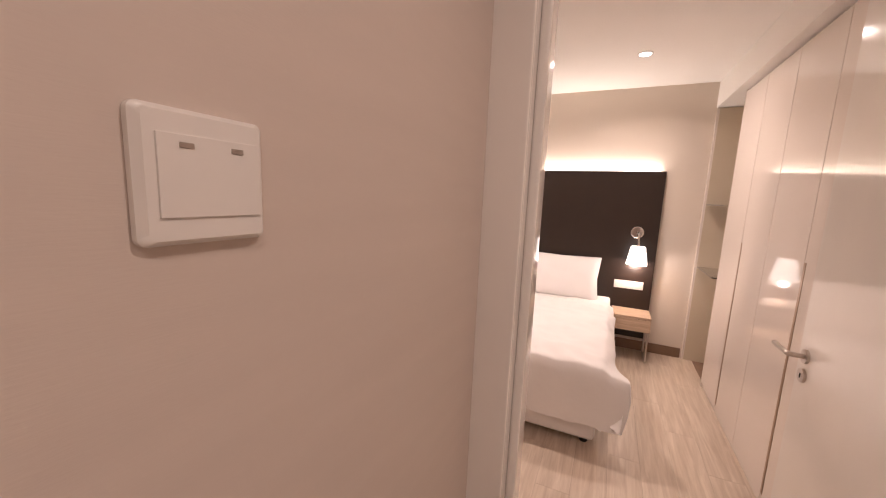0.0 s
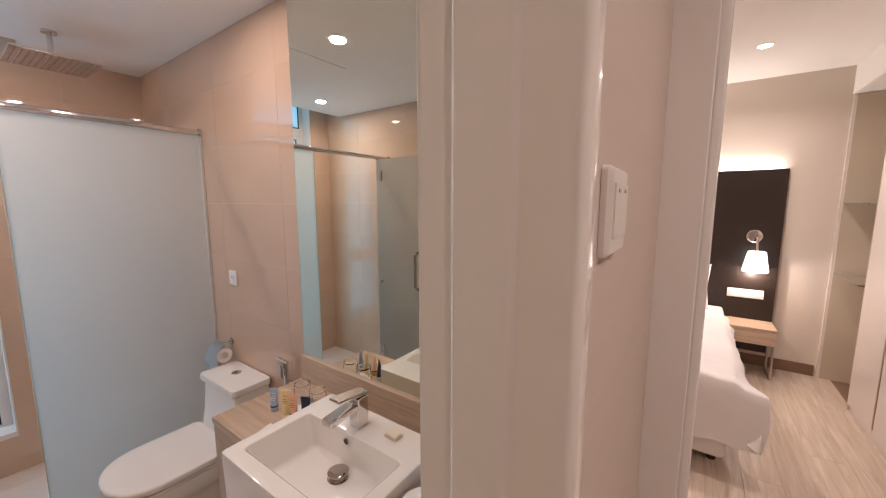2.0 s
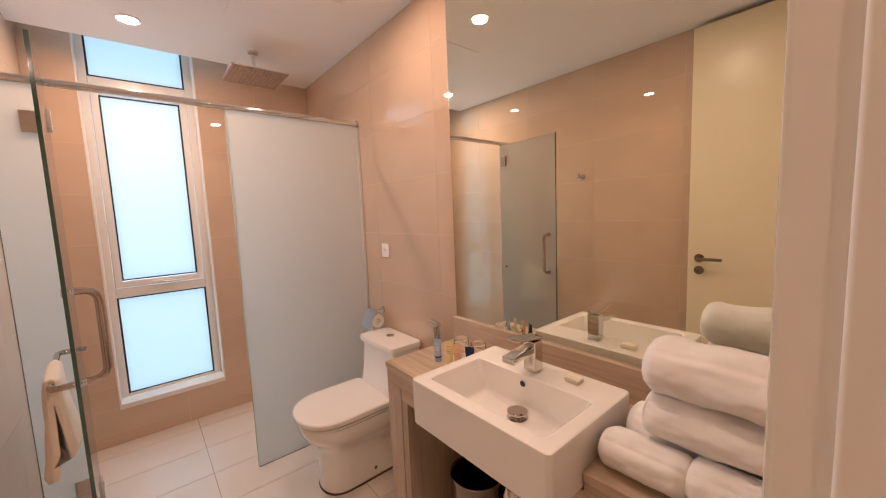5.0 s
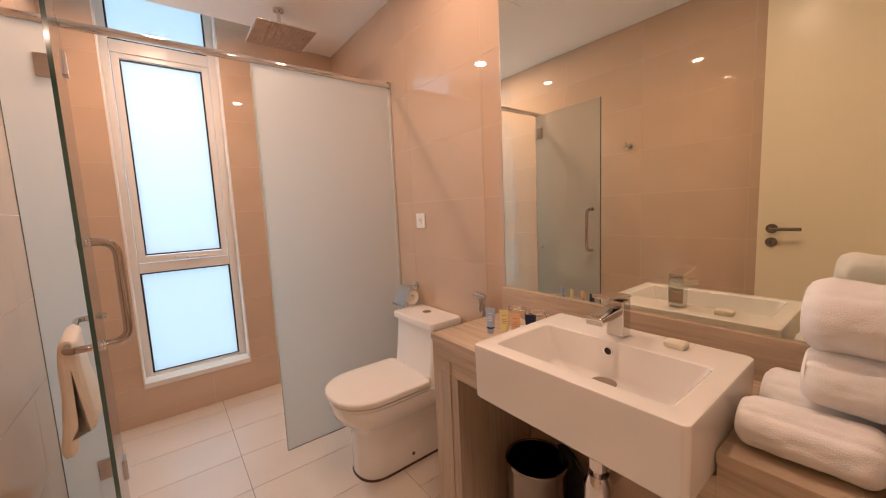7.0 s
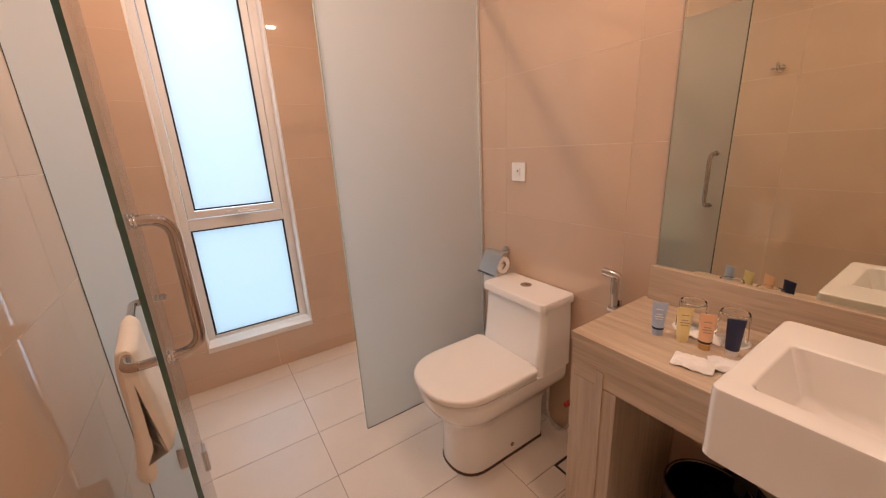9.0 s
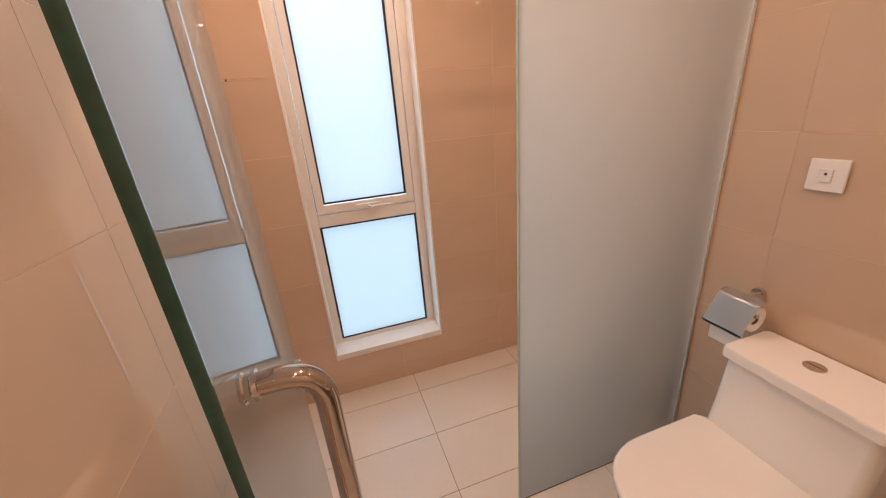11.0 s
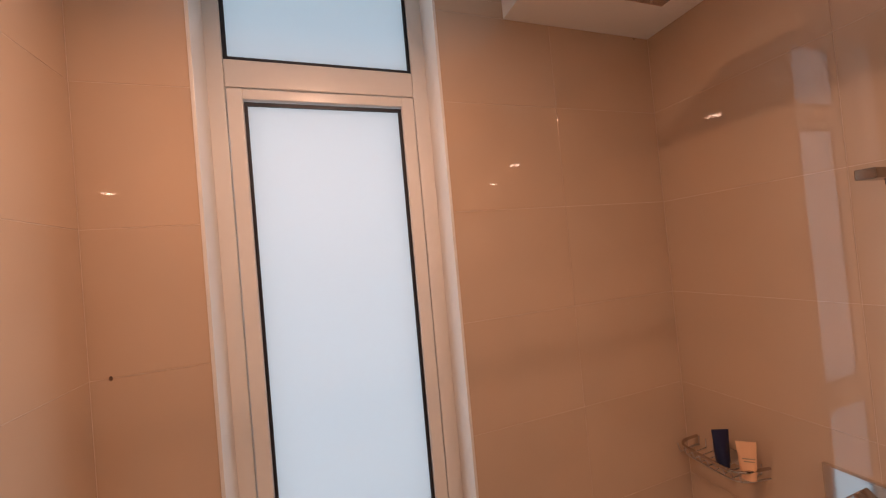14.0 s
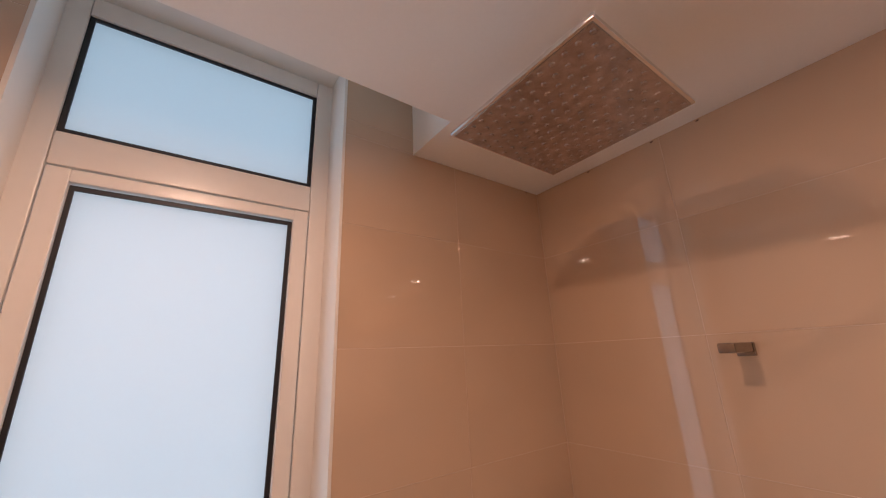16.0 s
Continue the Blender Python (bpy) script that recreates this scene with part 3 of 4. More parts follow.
t = thing("header_rail", "round chrome header rail over the shower screen", "rail", (-0.79, SY, 2.005))
part("bar", tube([(XL + 0.001, SY, 2.006), (-0.001, SY, 2.006)], 0.0165, 18), CHROME, t)
for x, s in ((XL + 0.001, 1), (-0.001, -1)):
    part("end_flange", lathe((x, SY, 2.006), [(0.024, 0), (0.024, s * 0.012)], "x", 18), CHROME, t)

# ---- shower fittings ----
t = thing("rain_shower", "square chrome rain shower head hung from the ceiling", "shower head", (-0.50, 2.67, 2.32))
SC, SZ, SH = (-0.50, 2.67), 2.315, 0.163
head = part("head_plate", box(SC[0] - SH, SC[0] + SH, SC[1] - SH, SC[1] + SH, SZ, SZ + 0.010, 0.003), CHROME, t)
face = mat("limescale_chrome", (0.42, 0.355, 0.315), 0.16, 0.85, vary=0.30, scale=52, rough_vary=0.1)
part("spray_face", box(SC[0] - SH + 0.006, SC[0] + SH - 0.006, SC[1] - SH + 0.006, SC[1] + SH - 0.006, SZ - 0.0015, SZ - 0.0002), face, head, "water-marked perforated spray face")
bms = []
for i in range(13):
    for j in range(13):
        x, y = SC[0] + (i - 6) * 0.0238, SC[1] + (j - 6) * 0.0238 + (0.0119 if i % 2 else 0) - 0.006
        bms.append(lathe((x, y, SZ - 0.0015), [(0.0058, 0), (0.0046, -0.0014), (0.0024, -0.0019)], "z", 10))
tagged(part("nozzle_grid", join(*bms), face, head), kind="stuff")
part("arm", tube([(SC[0], SC[1], SZ + 0.01), (SC[0], SC[1], BATH_Z)], 0.011, 14), CHROME, t)
part("swivel", lathe((SC[0], SC[1], SZ + 0.01), [(0.022, 0), (0.022, 0.018), (0.013, 0.03)], "z", 16), CHROME, t)
part("flange", lathe((SC[0], SC[1], BATH_Z), [(0.03, 0), (0.03, -0.012), (0.02, -0.014)], "z", 20), CHROME, t)

t = thing("shower_mixer", "chrome square shower mixer with two handles", "mixer", (0, 2.735, 1.115))
pl = part("wall_plate", loft([[(-0.0005 - d, y, z) for y, z, _ in rrect(2.735, 1.118, 0, hx, hy, 0.003)] for d, hx, hy in ((0, .062, .095), (.008, .062, .095), (.011, .059, .092))]), CHROME, t)
dv = box(-0.040, -0.0112, -0.014, 0.014, -0.014, 0.014, 0.003)
dv.transform(Matrix.Translation((0, 2.730, 1.163)) @ Matrix.Rotation(radians(40), 4, "X"))
part("diverter", dv, BROWN_CHROME, t, "small square diverter knob")
part("valve_block", box(-0.020, -0.0112, 2.708, 2.752, 1.035, 1.105, 0.003), BROWN_CHROME, t)
kb = part("valve_body", lathe((-0.0202, 2.735, 1.085), [(0.024, 0), (0.024, -0.008), (0.021, -0.010), (0.021, -0.034), (0.017, -0.036)], "x", 24), BROWN_CHROME, t)
part("handle_lever", box(-0.066, -0.0565, 2.722, 2.756, 0.985, 1.108, 0.003), CHROME, kb)

t = thing("shower_holder", "square chrome hand shower holder on the wall", "holder", (0, 2.625, 1.86))
part("wall_block", box(-0.010, -0.0005, 2.608, 2.644, 1.858, 1.888, 0.002), DARK_STEEL, t)
part("arm", box(-0.122, -0.0102, 2.610, 2.642, 1.867, 1.888, 0.003), DARK_STEEL, t)
# thin black piece painted as the slot's inner shade
part("slot", box(-0.060, -0.035, 2.6418, 2.6428, 1.871, 1.884), RUBBER_AND_SHADE, t)

# wire soap basket in the corner with two tubes on it
t = thing("soap_basket", "chrome wire soap basket in the shower corner", "basket", (-0.05, 3.03, 1.10))
SB0, SB1, SBX, SBZ = 2.912, 3.115, -0.108, 1.136
loop = bend([(-0.006, SB0, SBZ), (SBX, SB0 + 0.02, SBZ), (SBX + 0.015, SB1, SBZ), (-0.006, SB1, SBZ)], 0.045, 6)
part("rim", tube(loop, 0.0042, 8), BROWN_CHROME, t)
part("base_rim", tube([(p.x * 0.93, p.y, p.z - 0.028) for p in loop], 0.0025, 8), STEEL, t)
for k in range(9):
    y = SB0 + 0.022 + k * 0.022
    part("wire", tube([(-0.004, y, SBZ), (-0.006, y, SBZ - 0.027), (SBX * 0.82, y, SBZ - 0.028), (SBX * 0.9, y, SBZ)], 0.0016, 6), STEEL, t)
part("wall_clip", box(-0.006, -0.0005, 2.97, 3.05, SBZ - 0.035, SBZ + 0.006, 0.001), STEEL, t)


def squeeze_tube(name, label, c, h, wdt, turn, material, cap, bars, band=None):
    """A soft cosmetics tube standing on its cap."""
    t = thing(name, label, "toiletry tube", c)
    m = Matrix.Translation(c) @ Matrix.Rotation(radians(turn), 4, "Z")
    rings = []
    for k in range(7):
        s = k / 6
        a, b = wdt * (0.40 + 0.12 * s), wdt * (0.38 * (1 - s) + 0.03)
        rings.append([m @ Vector((a * math.cos(q), b * math.sin(q), 0.016 + (h - 0.016) * s)) for q in (2 * math.pi * i / 16 for i in range(16))])
    body = part("body", loft(rings), material, t)
    part("cap", loft([[m @ Vector((r * math.cos(q), r * math.sin(q), z)) for q in (2 * math.pi * i / 16 for i in range(16))] for r, z in ((wdt * .36, 0), (wdt * .38, 0.0155))]), cap, t)
    if band:
        rings = []
        for s in (0.03, 0.10):
            a, b = wdt * (0.40 + 0.12 * s) + 0.0006, wdt * (0.38 * (1 - s) + 0.03) + 0.0006
            rings.append([m @ Vector((a * math.cos(q), b * math.sin(q), 0.016 + (h - 0.016) * s)) for q in (2 * math.pi * i / 16 for i in range(16))])
        part("band", loft(rings), band, body, "dark printed band above the cap")
    for zf, wf in bars:
        z = h * zf
        s = (z - 0.016) / (h - 0.016)
        yy = -wdt * (0.38 * (1 - s) + 0.03) - 0.0006
        b = box(-wdt * wf / 2, wdt * wf / 2, yy, yy + 0.0012, z, z + h * 0.022)
        b.transform(m)
        part("print", b, DARK_PRINT if material in (YELLOW_TUBE, ORANGE_TUBE) else PRINT, body)
    return t


BARS = ((0.50, 0.5), (0.57, 0.62), (0.64, 0.4), (0.78, 0.45))
squeeze_tube("shampoo_tube", "black shampoo tube standing in the wire basket", (-0.055, 3.003, SBZ - 0.026), 0.105, 0.046, -25, NAVY_TUBE, NAVY_TUBE, ())
squeeze_tube("body_wash_tube", "orange body wash tube standing in the wire basket", (-0.055, 2.935, SBZ - 0.026), 0.10, 0.046, -40, ORANGE_TUBE, ORANGE_TUBE, BARS[:2])

# ---- vanity ----
CF, CY0, CY1, CZ = -0.402, YB + 0.002, 1.403, 0.785
van = thing("vanity_counter", "bleached oak vanity counter with open knee space", "vanity", (-0.2, 0.8, 0))
part("worktop", box(CF, -0.003, 1.0165, CY1, CZ - 0.024, CZ, 0.0015), OAK, van)
part("worktop_side", box(CF, -0.003, CY0, 0.4985, CZ - 0.024, CZ, 0.0015), OAK, van)
part("worktop_strip", box(-0.145, -0.003, 0.499, 1.016, CZ - 0.024, CZ - 0.0003), OAK, van)
for a, b, c in ((CY0, 0.497, CZ - 0.0245), (1.018, CY1 - 0.004, CZ - 0.0245), (0.4972, 1.0178, 0.733)):
    part("apron", box(CF + 0.004, CF + 0.024, a, b, 0.650, c, 0.0008), OAK, van)
part("end_leg", box(CF + 0.004, -0.003, CY1 - 0.147, CY1 - 0.004, 0.0, 0.6495, 0.002), OAK_UP, van)
part("end_leg", box(CF + 0.004, -0.003, CY0, 0.275, 0.0, 0.6495, 0.002), OAK_UP, van)
part("end_panel", box(CF + 0.0245, -0.003, CY1 - 0.020, CY1 - 0.004, 0.650, CZ - 0.0245), OAK_UP, van)
part("leg_trim", box(CF + 0.0005, CF + 0.0035, CY1 - 0.108, CY1 - 0.085, 0.0, 0.70, 0.001), OAK_UP, van)
part("underside", join(*[box(a, b, c, d, 0.680, 0.690) for a, b, c, d in slabs(CF + 0.0245, -0.003, CY0, CY1 - 0.0205, [(-0.6, -0.13, 0.495, 1.02)])]), OAK, van)
bs = thing("backsplash", "bleached oak upstand behind the counter", "backsplash", (-0.01, 0.76, CZ))
part("board", box(-0.020, -0.0012, CY0, CY1 - 0.017, CZ + 0.0005, 0.903, 0.0015), OAK, bs)

t = thing("mirror", "large frameless wall mirror above the counter", "mirror", (-0.005, 0.76, 0.905))
part("silver", box(-0.0065, -0.0012, CY0, 1.374, 0.9045, 2.447), MIRROR, t, smooth=None)
part("backing_edge", join(box(-0.0067, -0.0012, 1.3742, 1.3768, 0.9045, 2.447), box(-0.0067, -0.0012, CY0, 1.3768, 2.4472, 2.4495)), STEEL, t, smooth=None)

# semi-recessed basin
BXc, BYc, BHX, BHY, BT = -0.334, 0.757, 0.201, 0.2575, 0.888
t = thing("basin", "white rectangular ceramic wash basin with chrome waste", "basin", (BXc, BYc, 0.722))
IX, IY, IHX, IHY = -0.375, 0.757, 0.112, 0.212
bowl = loft([rrect(BXc, BYc, 0.736, BHX - 0.006, BHY - 0.005, 0.012), rrect(BXc, BYc, 0.742, BHX - 0.002, BHY - 0.001, 0.013), rrect(BXc, BYc, BT - 0.012, BHX, BHY, 0.014), rrect(BXc, BYc, BT - 0.003, BHX - 0.001, BHY - 0.001, 0.014),
             rrect(BXc, BYc, BT, BHX - 0.006, BHY - 0.006, 0.012), rrect(IX, IY, BT, IHX + 0.006, IHY + 0.006, 0.018), rrect(IX, IY, BT - 0.004, IHX, IHY, 0.018),
             rrect(IX + 0.003, IY, 0.793, IHX - 0.008, IHY - 0.030, 0.02), rrect(IX + 0.004, IY, 0.783, IHX - 0.014, IHY - 0.038, 0.025), rrect(IX + 0.007, IY, 0.777, IHX - 0.024, IHY - 0.056, 0.03), rrect(-0.312, 0.764, 0.769, 0.022, 0.022, 0.022)])
part("bowl", bowl, CERAMIC, t, smooth=50)
DR = (-0.312, 0.764)
wst = part("waste_cap", lathe((*DR, 0.770), [(0.020, 0), (0.020, 0.016), (0.031, 0.017), (0.032, 0.021), (0.020, 0.024)], "z", 28), BROWN_CHROME, t, "round chrome pop-up waste")
part("waste_ring", lathe((*DR, 0.7692), [(0.033, 0), (0.033, 0.003), (0.028, 0.004)], "z", 28), CHROME, t)
ov = part("overflow_ring", tube([(-0.266, 0.775, 0.860), (-0.2698, 0.775, 0.8596)], 0.0118, 18), CHROME, t, "small chrome overflow ring")
# flat black disc in place of the hole's dark depth
part("overflow_hole", tube([(-0.2698, 0.775, 0.8596), (-0.2706, 0.775, 0.8595)], 0.0095, 18), RUBBER_AND_SHADE, ov, "black disc as shade in the overflow hole")

t = thing("basin_tap", "square chrome single-lever basin tap", "tap", (-0.212, 0.776, BT))
TX, TY = -0.212, 0.776
part("body", box(TX - 0.022, TX + 0.022, TY - 0.0235, TY + 0.0235, BT + 0.0005, BT + 0.102, 0.005, 3), CHROME, t)
sp = box(-0.108, 0.0, TY - 0.0225, TY + 0.0225, -0.011, 0.011, 0.004)
sp.transform(Matrix.Translation((TX - 0.020, 0, BT + 0.078)) @ Matrix.Rotation(radians(-6), 4, "Y"))
part("spout", sp, CHROME, t)
lv = box(-0.098, 0.024, TY - 0.0235, TY + 0.0235, 0.0, 0.010, 0.003)
lv.transform(Matrix.Translation((TX, 0, BT + 0.107)) @ Matrix.Rotation(radians(8), 4, "Y"))
part("lever_plate", lv, CHROME, t)
part("aerator", lathe((TX - 0.108, TY, BT + 0.068), [(0.011, 0), (0.011, 0.008)], "z", 14), DARK_STEEL, t)

t = thing("soap_bar", "ivory soap bar lying on the basin deck", "soap", (-0.195, 0.640, BT))
part("bar", loft([rrect(-0.195, 0.640, BT + z, hx, hy, 0.005) for z, hx, hy in ((0.0005, .016, .022), (.003, .018, .024), (.013, .018, .024), (.016, .015, .021))]), SOAP, t)

# trap under the basin
t = thing("bottle_trap", "chrome bottle trap under the basin", "trap", (-0.335, 0.764, 0.45))
part("tailpipe", tube([(-0.335, 0.764, 0.45), (-0.335, 0.764, 0.7355)], 0.0165, 16), CHROME, t)
part("collar", lathe((-0.335, 0.764, 0.565), [(0.019, 0), (0.026, 0.004), (0.026, 0.034), (0.019, 0.04)], "z", 20), CHROME, t)
part("bottle", lathe((-0.335, 0.764, 0.40), [(0.030, 0), (0.036, 0.006), (0.036, 0.12), (0.026, 0.15)], "z", 22), CHROME, t)
part("outlet_pipe", tube(bend([(-0.335, 0.764, 0.50), (-0.15, 0.764, 0.50), (-0.001, 0.764, 0.50)], 0.02), 0.015, 14), CHROME, t)

# pedal bin
BNX, BNY = -0.190, 1.080
t = thing("pedal_bin", "open steel pedal bin with a black rim", "bin", (BNX, BNY, 0))
part("body", lathe((BNX, BNY, 0.001), [(0.104, 0), (0.108, 0.012), (0.108, 0.345), (0.105, 0.348), (0.102, 0.345), (0.100, 0.03)], "z", 36), DARK_STEEL, t)
part("base_ring", lathe((BNX, BNY, 0.0005), [(0.112, 0), (0.112, 0.022), (0.1085, 0.026)], "z", 32, (True, False)), RUBBER_AND_SHADE, t)
# bronze like the body; its dark tone also carries the under-counter shade
part("rim", lathe((BNX, BNY, 0.330), [(0.1085, 0), (0.1105, 0.004), (0.1105, 0.016), (0.1085, 0.020)], "z", 36, (False, False)), DARK_STEEL, t)
lid = lathe((0, 0, 0), [(0.100, 0.004), (0.106, 0.0), (0.107, 0.010), (0.085, 0.024), (0.03, 0.03)], "z", 30)
lid.transform(Matrix.Translation((BNX, BNY, 0.0)) @ Matrix.Rotation(radians(-25), 4, "Z") @ Matrix.Translation((0.124, 0, 0.245)) @ Matrix.Rotation(radians(92), 4, "Y"))
part("lid", lid, RUBBER_AND_SHADE, t, "black lid folded back")
hb = box(0.100, 0.126, -0.03, 0.03, 0.300, 0.362, 0.006)
hb.transform(Matrix.Translation((BNX, BNY, 0)) @ Matrix.Rotation(radians(-25), 4, "Z"))
part("hinge_block", hb, RUBBER_AND_SHADE, t)
part("pedal", box(BNX - 0.140, BNX - 0.100, BNY + 0.0, BNY + 0.044, 0.012, 0.024, 0.003), RUBBER_AND_SHADE, t)


# rolled towels
def towel_roll(label, x, z, y0, y1, r, squash=0.86, seed=0):
    t = thing("rolled_towel", label, "towel", (x, (y0 + y1) / 2, z), group="rolled towels on the counter")
    rings, n, m = [], 64, 34
    for k in range(m + 1):
        s = k / m
        y = y0 + (y1 - y0) * s
        edge = min(s, 1 - s)
        f = 1.0 - 0.16 * max(0, 1 - edge / 0.10) ** 2
        ring = []
        for i in range(n):
            a = 2 * math.pi * i / n
            q = r * f * (1 + 0.10 * noise.noise((math.cos(a) * 1.7 + seed, y * 13, math.sin(a) * 1.7)) + 0.045 * noise.noise((math.cos(a) * 4, y * 38, math.sin(a) * 4 + seed)) + 0.02 * noise.noise((math.cos(a) * 13, y * 120, math.sin(a) * 13 + seed)))
            if 2.2 < a < 2.45:
                q *= 0.955
            ring.append((x + q * math.cos(a), y, max(z - r * squash + 0.001, z + q * squash * math.sin(a))))
        rings.append(ring)
    roll = part("roll", loft(rings, False, False), TERRY, t, smooth=60)
    for y, s in ((y0, -1), (y1, 1)):
        c = loft([[(x + r * 0.83 * fr * math.cos(a), y + s * (0.001 + 0.0035 * math.sin(fr * 22) + 0.006 * (1 - fr)), z + r * 0.83 * fr * squash * math.sin(a)) for a in (2 * math.pi * i / 40 for i in range(40))]
                  for fr in (1.02, 0.9, 0.78, 0.66, 0.54, 0.42, 0.3, 0.18, 0.06)], False, True)
        part("rolled_end", c, TERRY, roll, smooth=60)
    return t


towel_roll("white rolled face towel lying on the counter", -0.318, CZ + 0.045, 0.305, 0.478, 0.057, 0.78, 1)
towel_roll("white rolled face towel at the back of the pile", -0.176, CZ + 0.050, 0.290, 0.470, 0.064, 0.78, 2)
towel_roll("white rolled face towel beside the door wall", -0.312, CZ + 0.048, 0.140, 0.298, 0.061, 0.78, 3)
towel_roll("white rolled towel beside the door wall at the back", -0.176, CZ + 0.050, 0.138, 0.285, 0.064, 0.78, 4)
towel_roll("white rolled hand towel lying on two rolls", -0.246, CZ + 0.139, 0.150, 0.402, 0.074, 0.72, 5)
towel_roll("large white rolled bath towel topping the pile", -0.225, CZ + 0.247, 0.145, 0.408, 0.089, 0.72, 6)

# amenities
squeeze_tube("lotion_tube", "pale blue lotion tube standing on the counter", (-0.236, 1.245, CZ + 0.0005), 0.095, 0.036, -62, BLUE_TUBE, BLUE_TUBE, BARS, NAVY_TUBE)
squeeze_tube("shower_gel_tube", "yellow shower gel tube standing on the counter", (-0.222, 1.188, CZ + 0.0005), 0.095, 0.036, -58, YELLOW_TUBE, YELLOW_TUBE, BARS)
squeeze_tube("conditioner_tube", "orange conditioner tube with a brass cap", (-0.222, 1.136, CZ + 0.0005), 0.095, 0.036, -60, ORANGE_TUBE, GOLD, BARS, RUBBER_AND_SHADE)
squeeze_tube("body_lotion_tube", "navy blue body lotion tube standing on the counter", (-0.203, 1.084, CZ + 0.0005), 0.095, 0.037, -60, NAVY_TUBE, PAPER, ())
for x, y in ((-0.135, 1.205), (-0.130, 1.110)):
    t = thing("tumbler", "clear glass tumbler upside down on a paper coaster", "glass", (x, y, CZ), group="tumblers on the counter")
    part("glass", lathe((x, y, CZ + 0.002), [(0.0365, 0), (0.033, 0.078), (0.031, 0.082), (0.0, 0.082)][:3] + [(0.001, 0.083), (0.001, 0.076), (0.029, 0.075), (0.0335, 0.001)], "z", 28, (False, False)), THIN_GLASS, t)
    part("coaster", lathe((x, y, CZ + 0.0003), [(0.043, 0), (0.043, 0.0012)], "z", 28), PAPER, t, "white paper coaster")
for k, (x, y, a) in enumerate(((-0.318, 1.120, 12), (-0.270, 1.062, 24), (-0.160, 1.160, 8))):
    t = thing("paper_sachet", "crinkled white paper sachet on the counter", "sachet", (x, y, CZ), group="paper sachets on the counter")
    bm = bmesh.new()
    bmesh.ops.create_grid(bm, x_segments=16, y_segments=16, size=0.5)
    for v in bm.verts:
        d = max(abs(v.co.x), abs(v.co.y)) * 2
        v.co = (v.co.x * 0.062, v.co.y * 0.085, 0.006 + 0.008 * (1 - d ** 3) + 0.0065 * noise.noise((v.co.x * 5 + k, v.co.y * 5, k)) + 0.003 * noise.noise((v.co.x * 12, v.co.y * 12 + k, k)))
    bmesh.ops.solidify(bm, geom=bm.faces[:], thickness=0.002)
    bm.transform(Matrix.Translation((x, y, CZ)) @ Matrix.Rotation(radians(a), 4, "Z"))
    part("sachet_paper", bm, PAPER, t, smooth=60)

# ---- toilet ----
TC = 1.868
def d_ring(xb, xf, hw, z, n=16):
    """A D-shaped outline: straight at the back, rounded to the front, along -x."""
    out = [(xb, TC - hw + 0.02, z), (xb - 0.02, TC - hw, z)]
    xm = xf + hw * 1.02
    for i in range(n + 1):
        a = -math.pi / 2 + math.pi * i / n
        out.append((xm - (xm - xf) * abs(math.cos(a)) ** 0.85, TC + hw * math.copysign(abs(math.sin(a)) ** 0.88, math.sin(a)), z))
    return out + [(xb - 0.02, TC + hw, z), (xb, TC + hw - 0.02, z)]


t = thing("toilet", "white one-piece toilet with the lid closed", "toilet", (-0.33, TC, 0))
part("bowl", loft([d_ring(-0.10, -0.548, 0.112, 0.001), d_ring(-0.10, -0.556, 0.119, 0.012), d_ring(-0.10, -0.552, 0.119, 0.15), d_ring(-0.10, -0.556, 0.123, 0.215), d_ring(-0.09, -0.572, 0.137, 0.255), d_ring(-0.06, -0.604, 0.163, 0.290),
                   d_ring(-0.03, -0.630, 0.181, 0.318), d_ring(-0.03, -0.640, 0.188, 0.345), d_ring(-0.03, -0.643, 0.190, 0.380), d_ring(-0.03, -0.640, 0.187, 0.386)]), CERAMIC, t, smooth=50)
part("seat", loft([d_ring(-0.215, -0.640, 0.185, 0.3875), d_ring(-0.215, -0.650, 0.191, 0.391), d_ring(-0.215, -0.651, 0.192, 0.400), d_ring(-0.215, -0.646, 0.188, 0.404)]), SEAT_PLASTIC, t, smooth=50)
part("lid", loft([d_ring(-0.214, -0.646, 0.188, 0.4065), d_ring(-0.214, -0.657, 0.195, 0.410), d_ring(-0.214, -0.659, 0.196, 0.424), d_ring(-0.214, -0.656, 0.194, 0.431), d_ring(-0.216, -0.648, 0.187, 0.435), d_ring(-0.22, -0.60, 0.15, 0.4365)]), SEAT_PLASTIC, t, "closed white seat lid", smooth=50)
part("lid_hinge", tube([(-0.208, TC - 0.10, 0.412), (-0.208, TC + 0.10, 0.412)], 0.009, 12), SEAT_PLASTIC, t)
tank = part("tank", loft([rrect(-0.112, TC - 0.004, 0.386, 0.108, 0.184, 0.035), rrect(-0.110, TC - 0.004, 0.42, 0.106, 0.183, 0.035), rrect(-0.102, TC - 0.004, 0.50, 0.098, 0.181, 0.03), rrect(-0.097, TC - 0.004, 0.60, 0.093, 0.179, 0.028), rrect(-0.095, TC - 0.004, 0.668, 0.090, 0.178, 0.028)]), CERAMIC, t, smooth=50)
part("tank_lid", loft([rrect(-0.102, TC - 0.004, 0.6685, 0.096, 0.181, 0.02), rrect(-0.103, TC - 0.004, 0.672, 0.1, 0.185, 0.02), rrect(-0.103, TC - 0.004, 0.697, 0.1, 0.185, 0.02), rrect(-0.103, TC - 0.004, 0.703, 0.096, 0.181, 0.018)]), CERAMIC, tank, smooth=50)
bt = part("flush_button", lathe((-0.085, TC + 0.015, 0.703), [(0.025, 0), (0.025, 0.003), (0.020, 0.005)], "z", 26), CHROME, t, "chrome dual flush button")
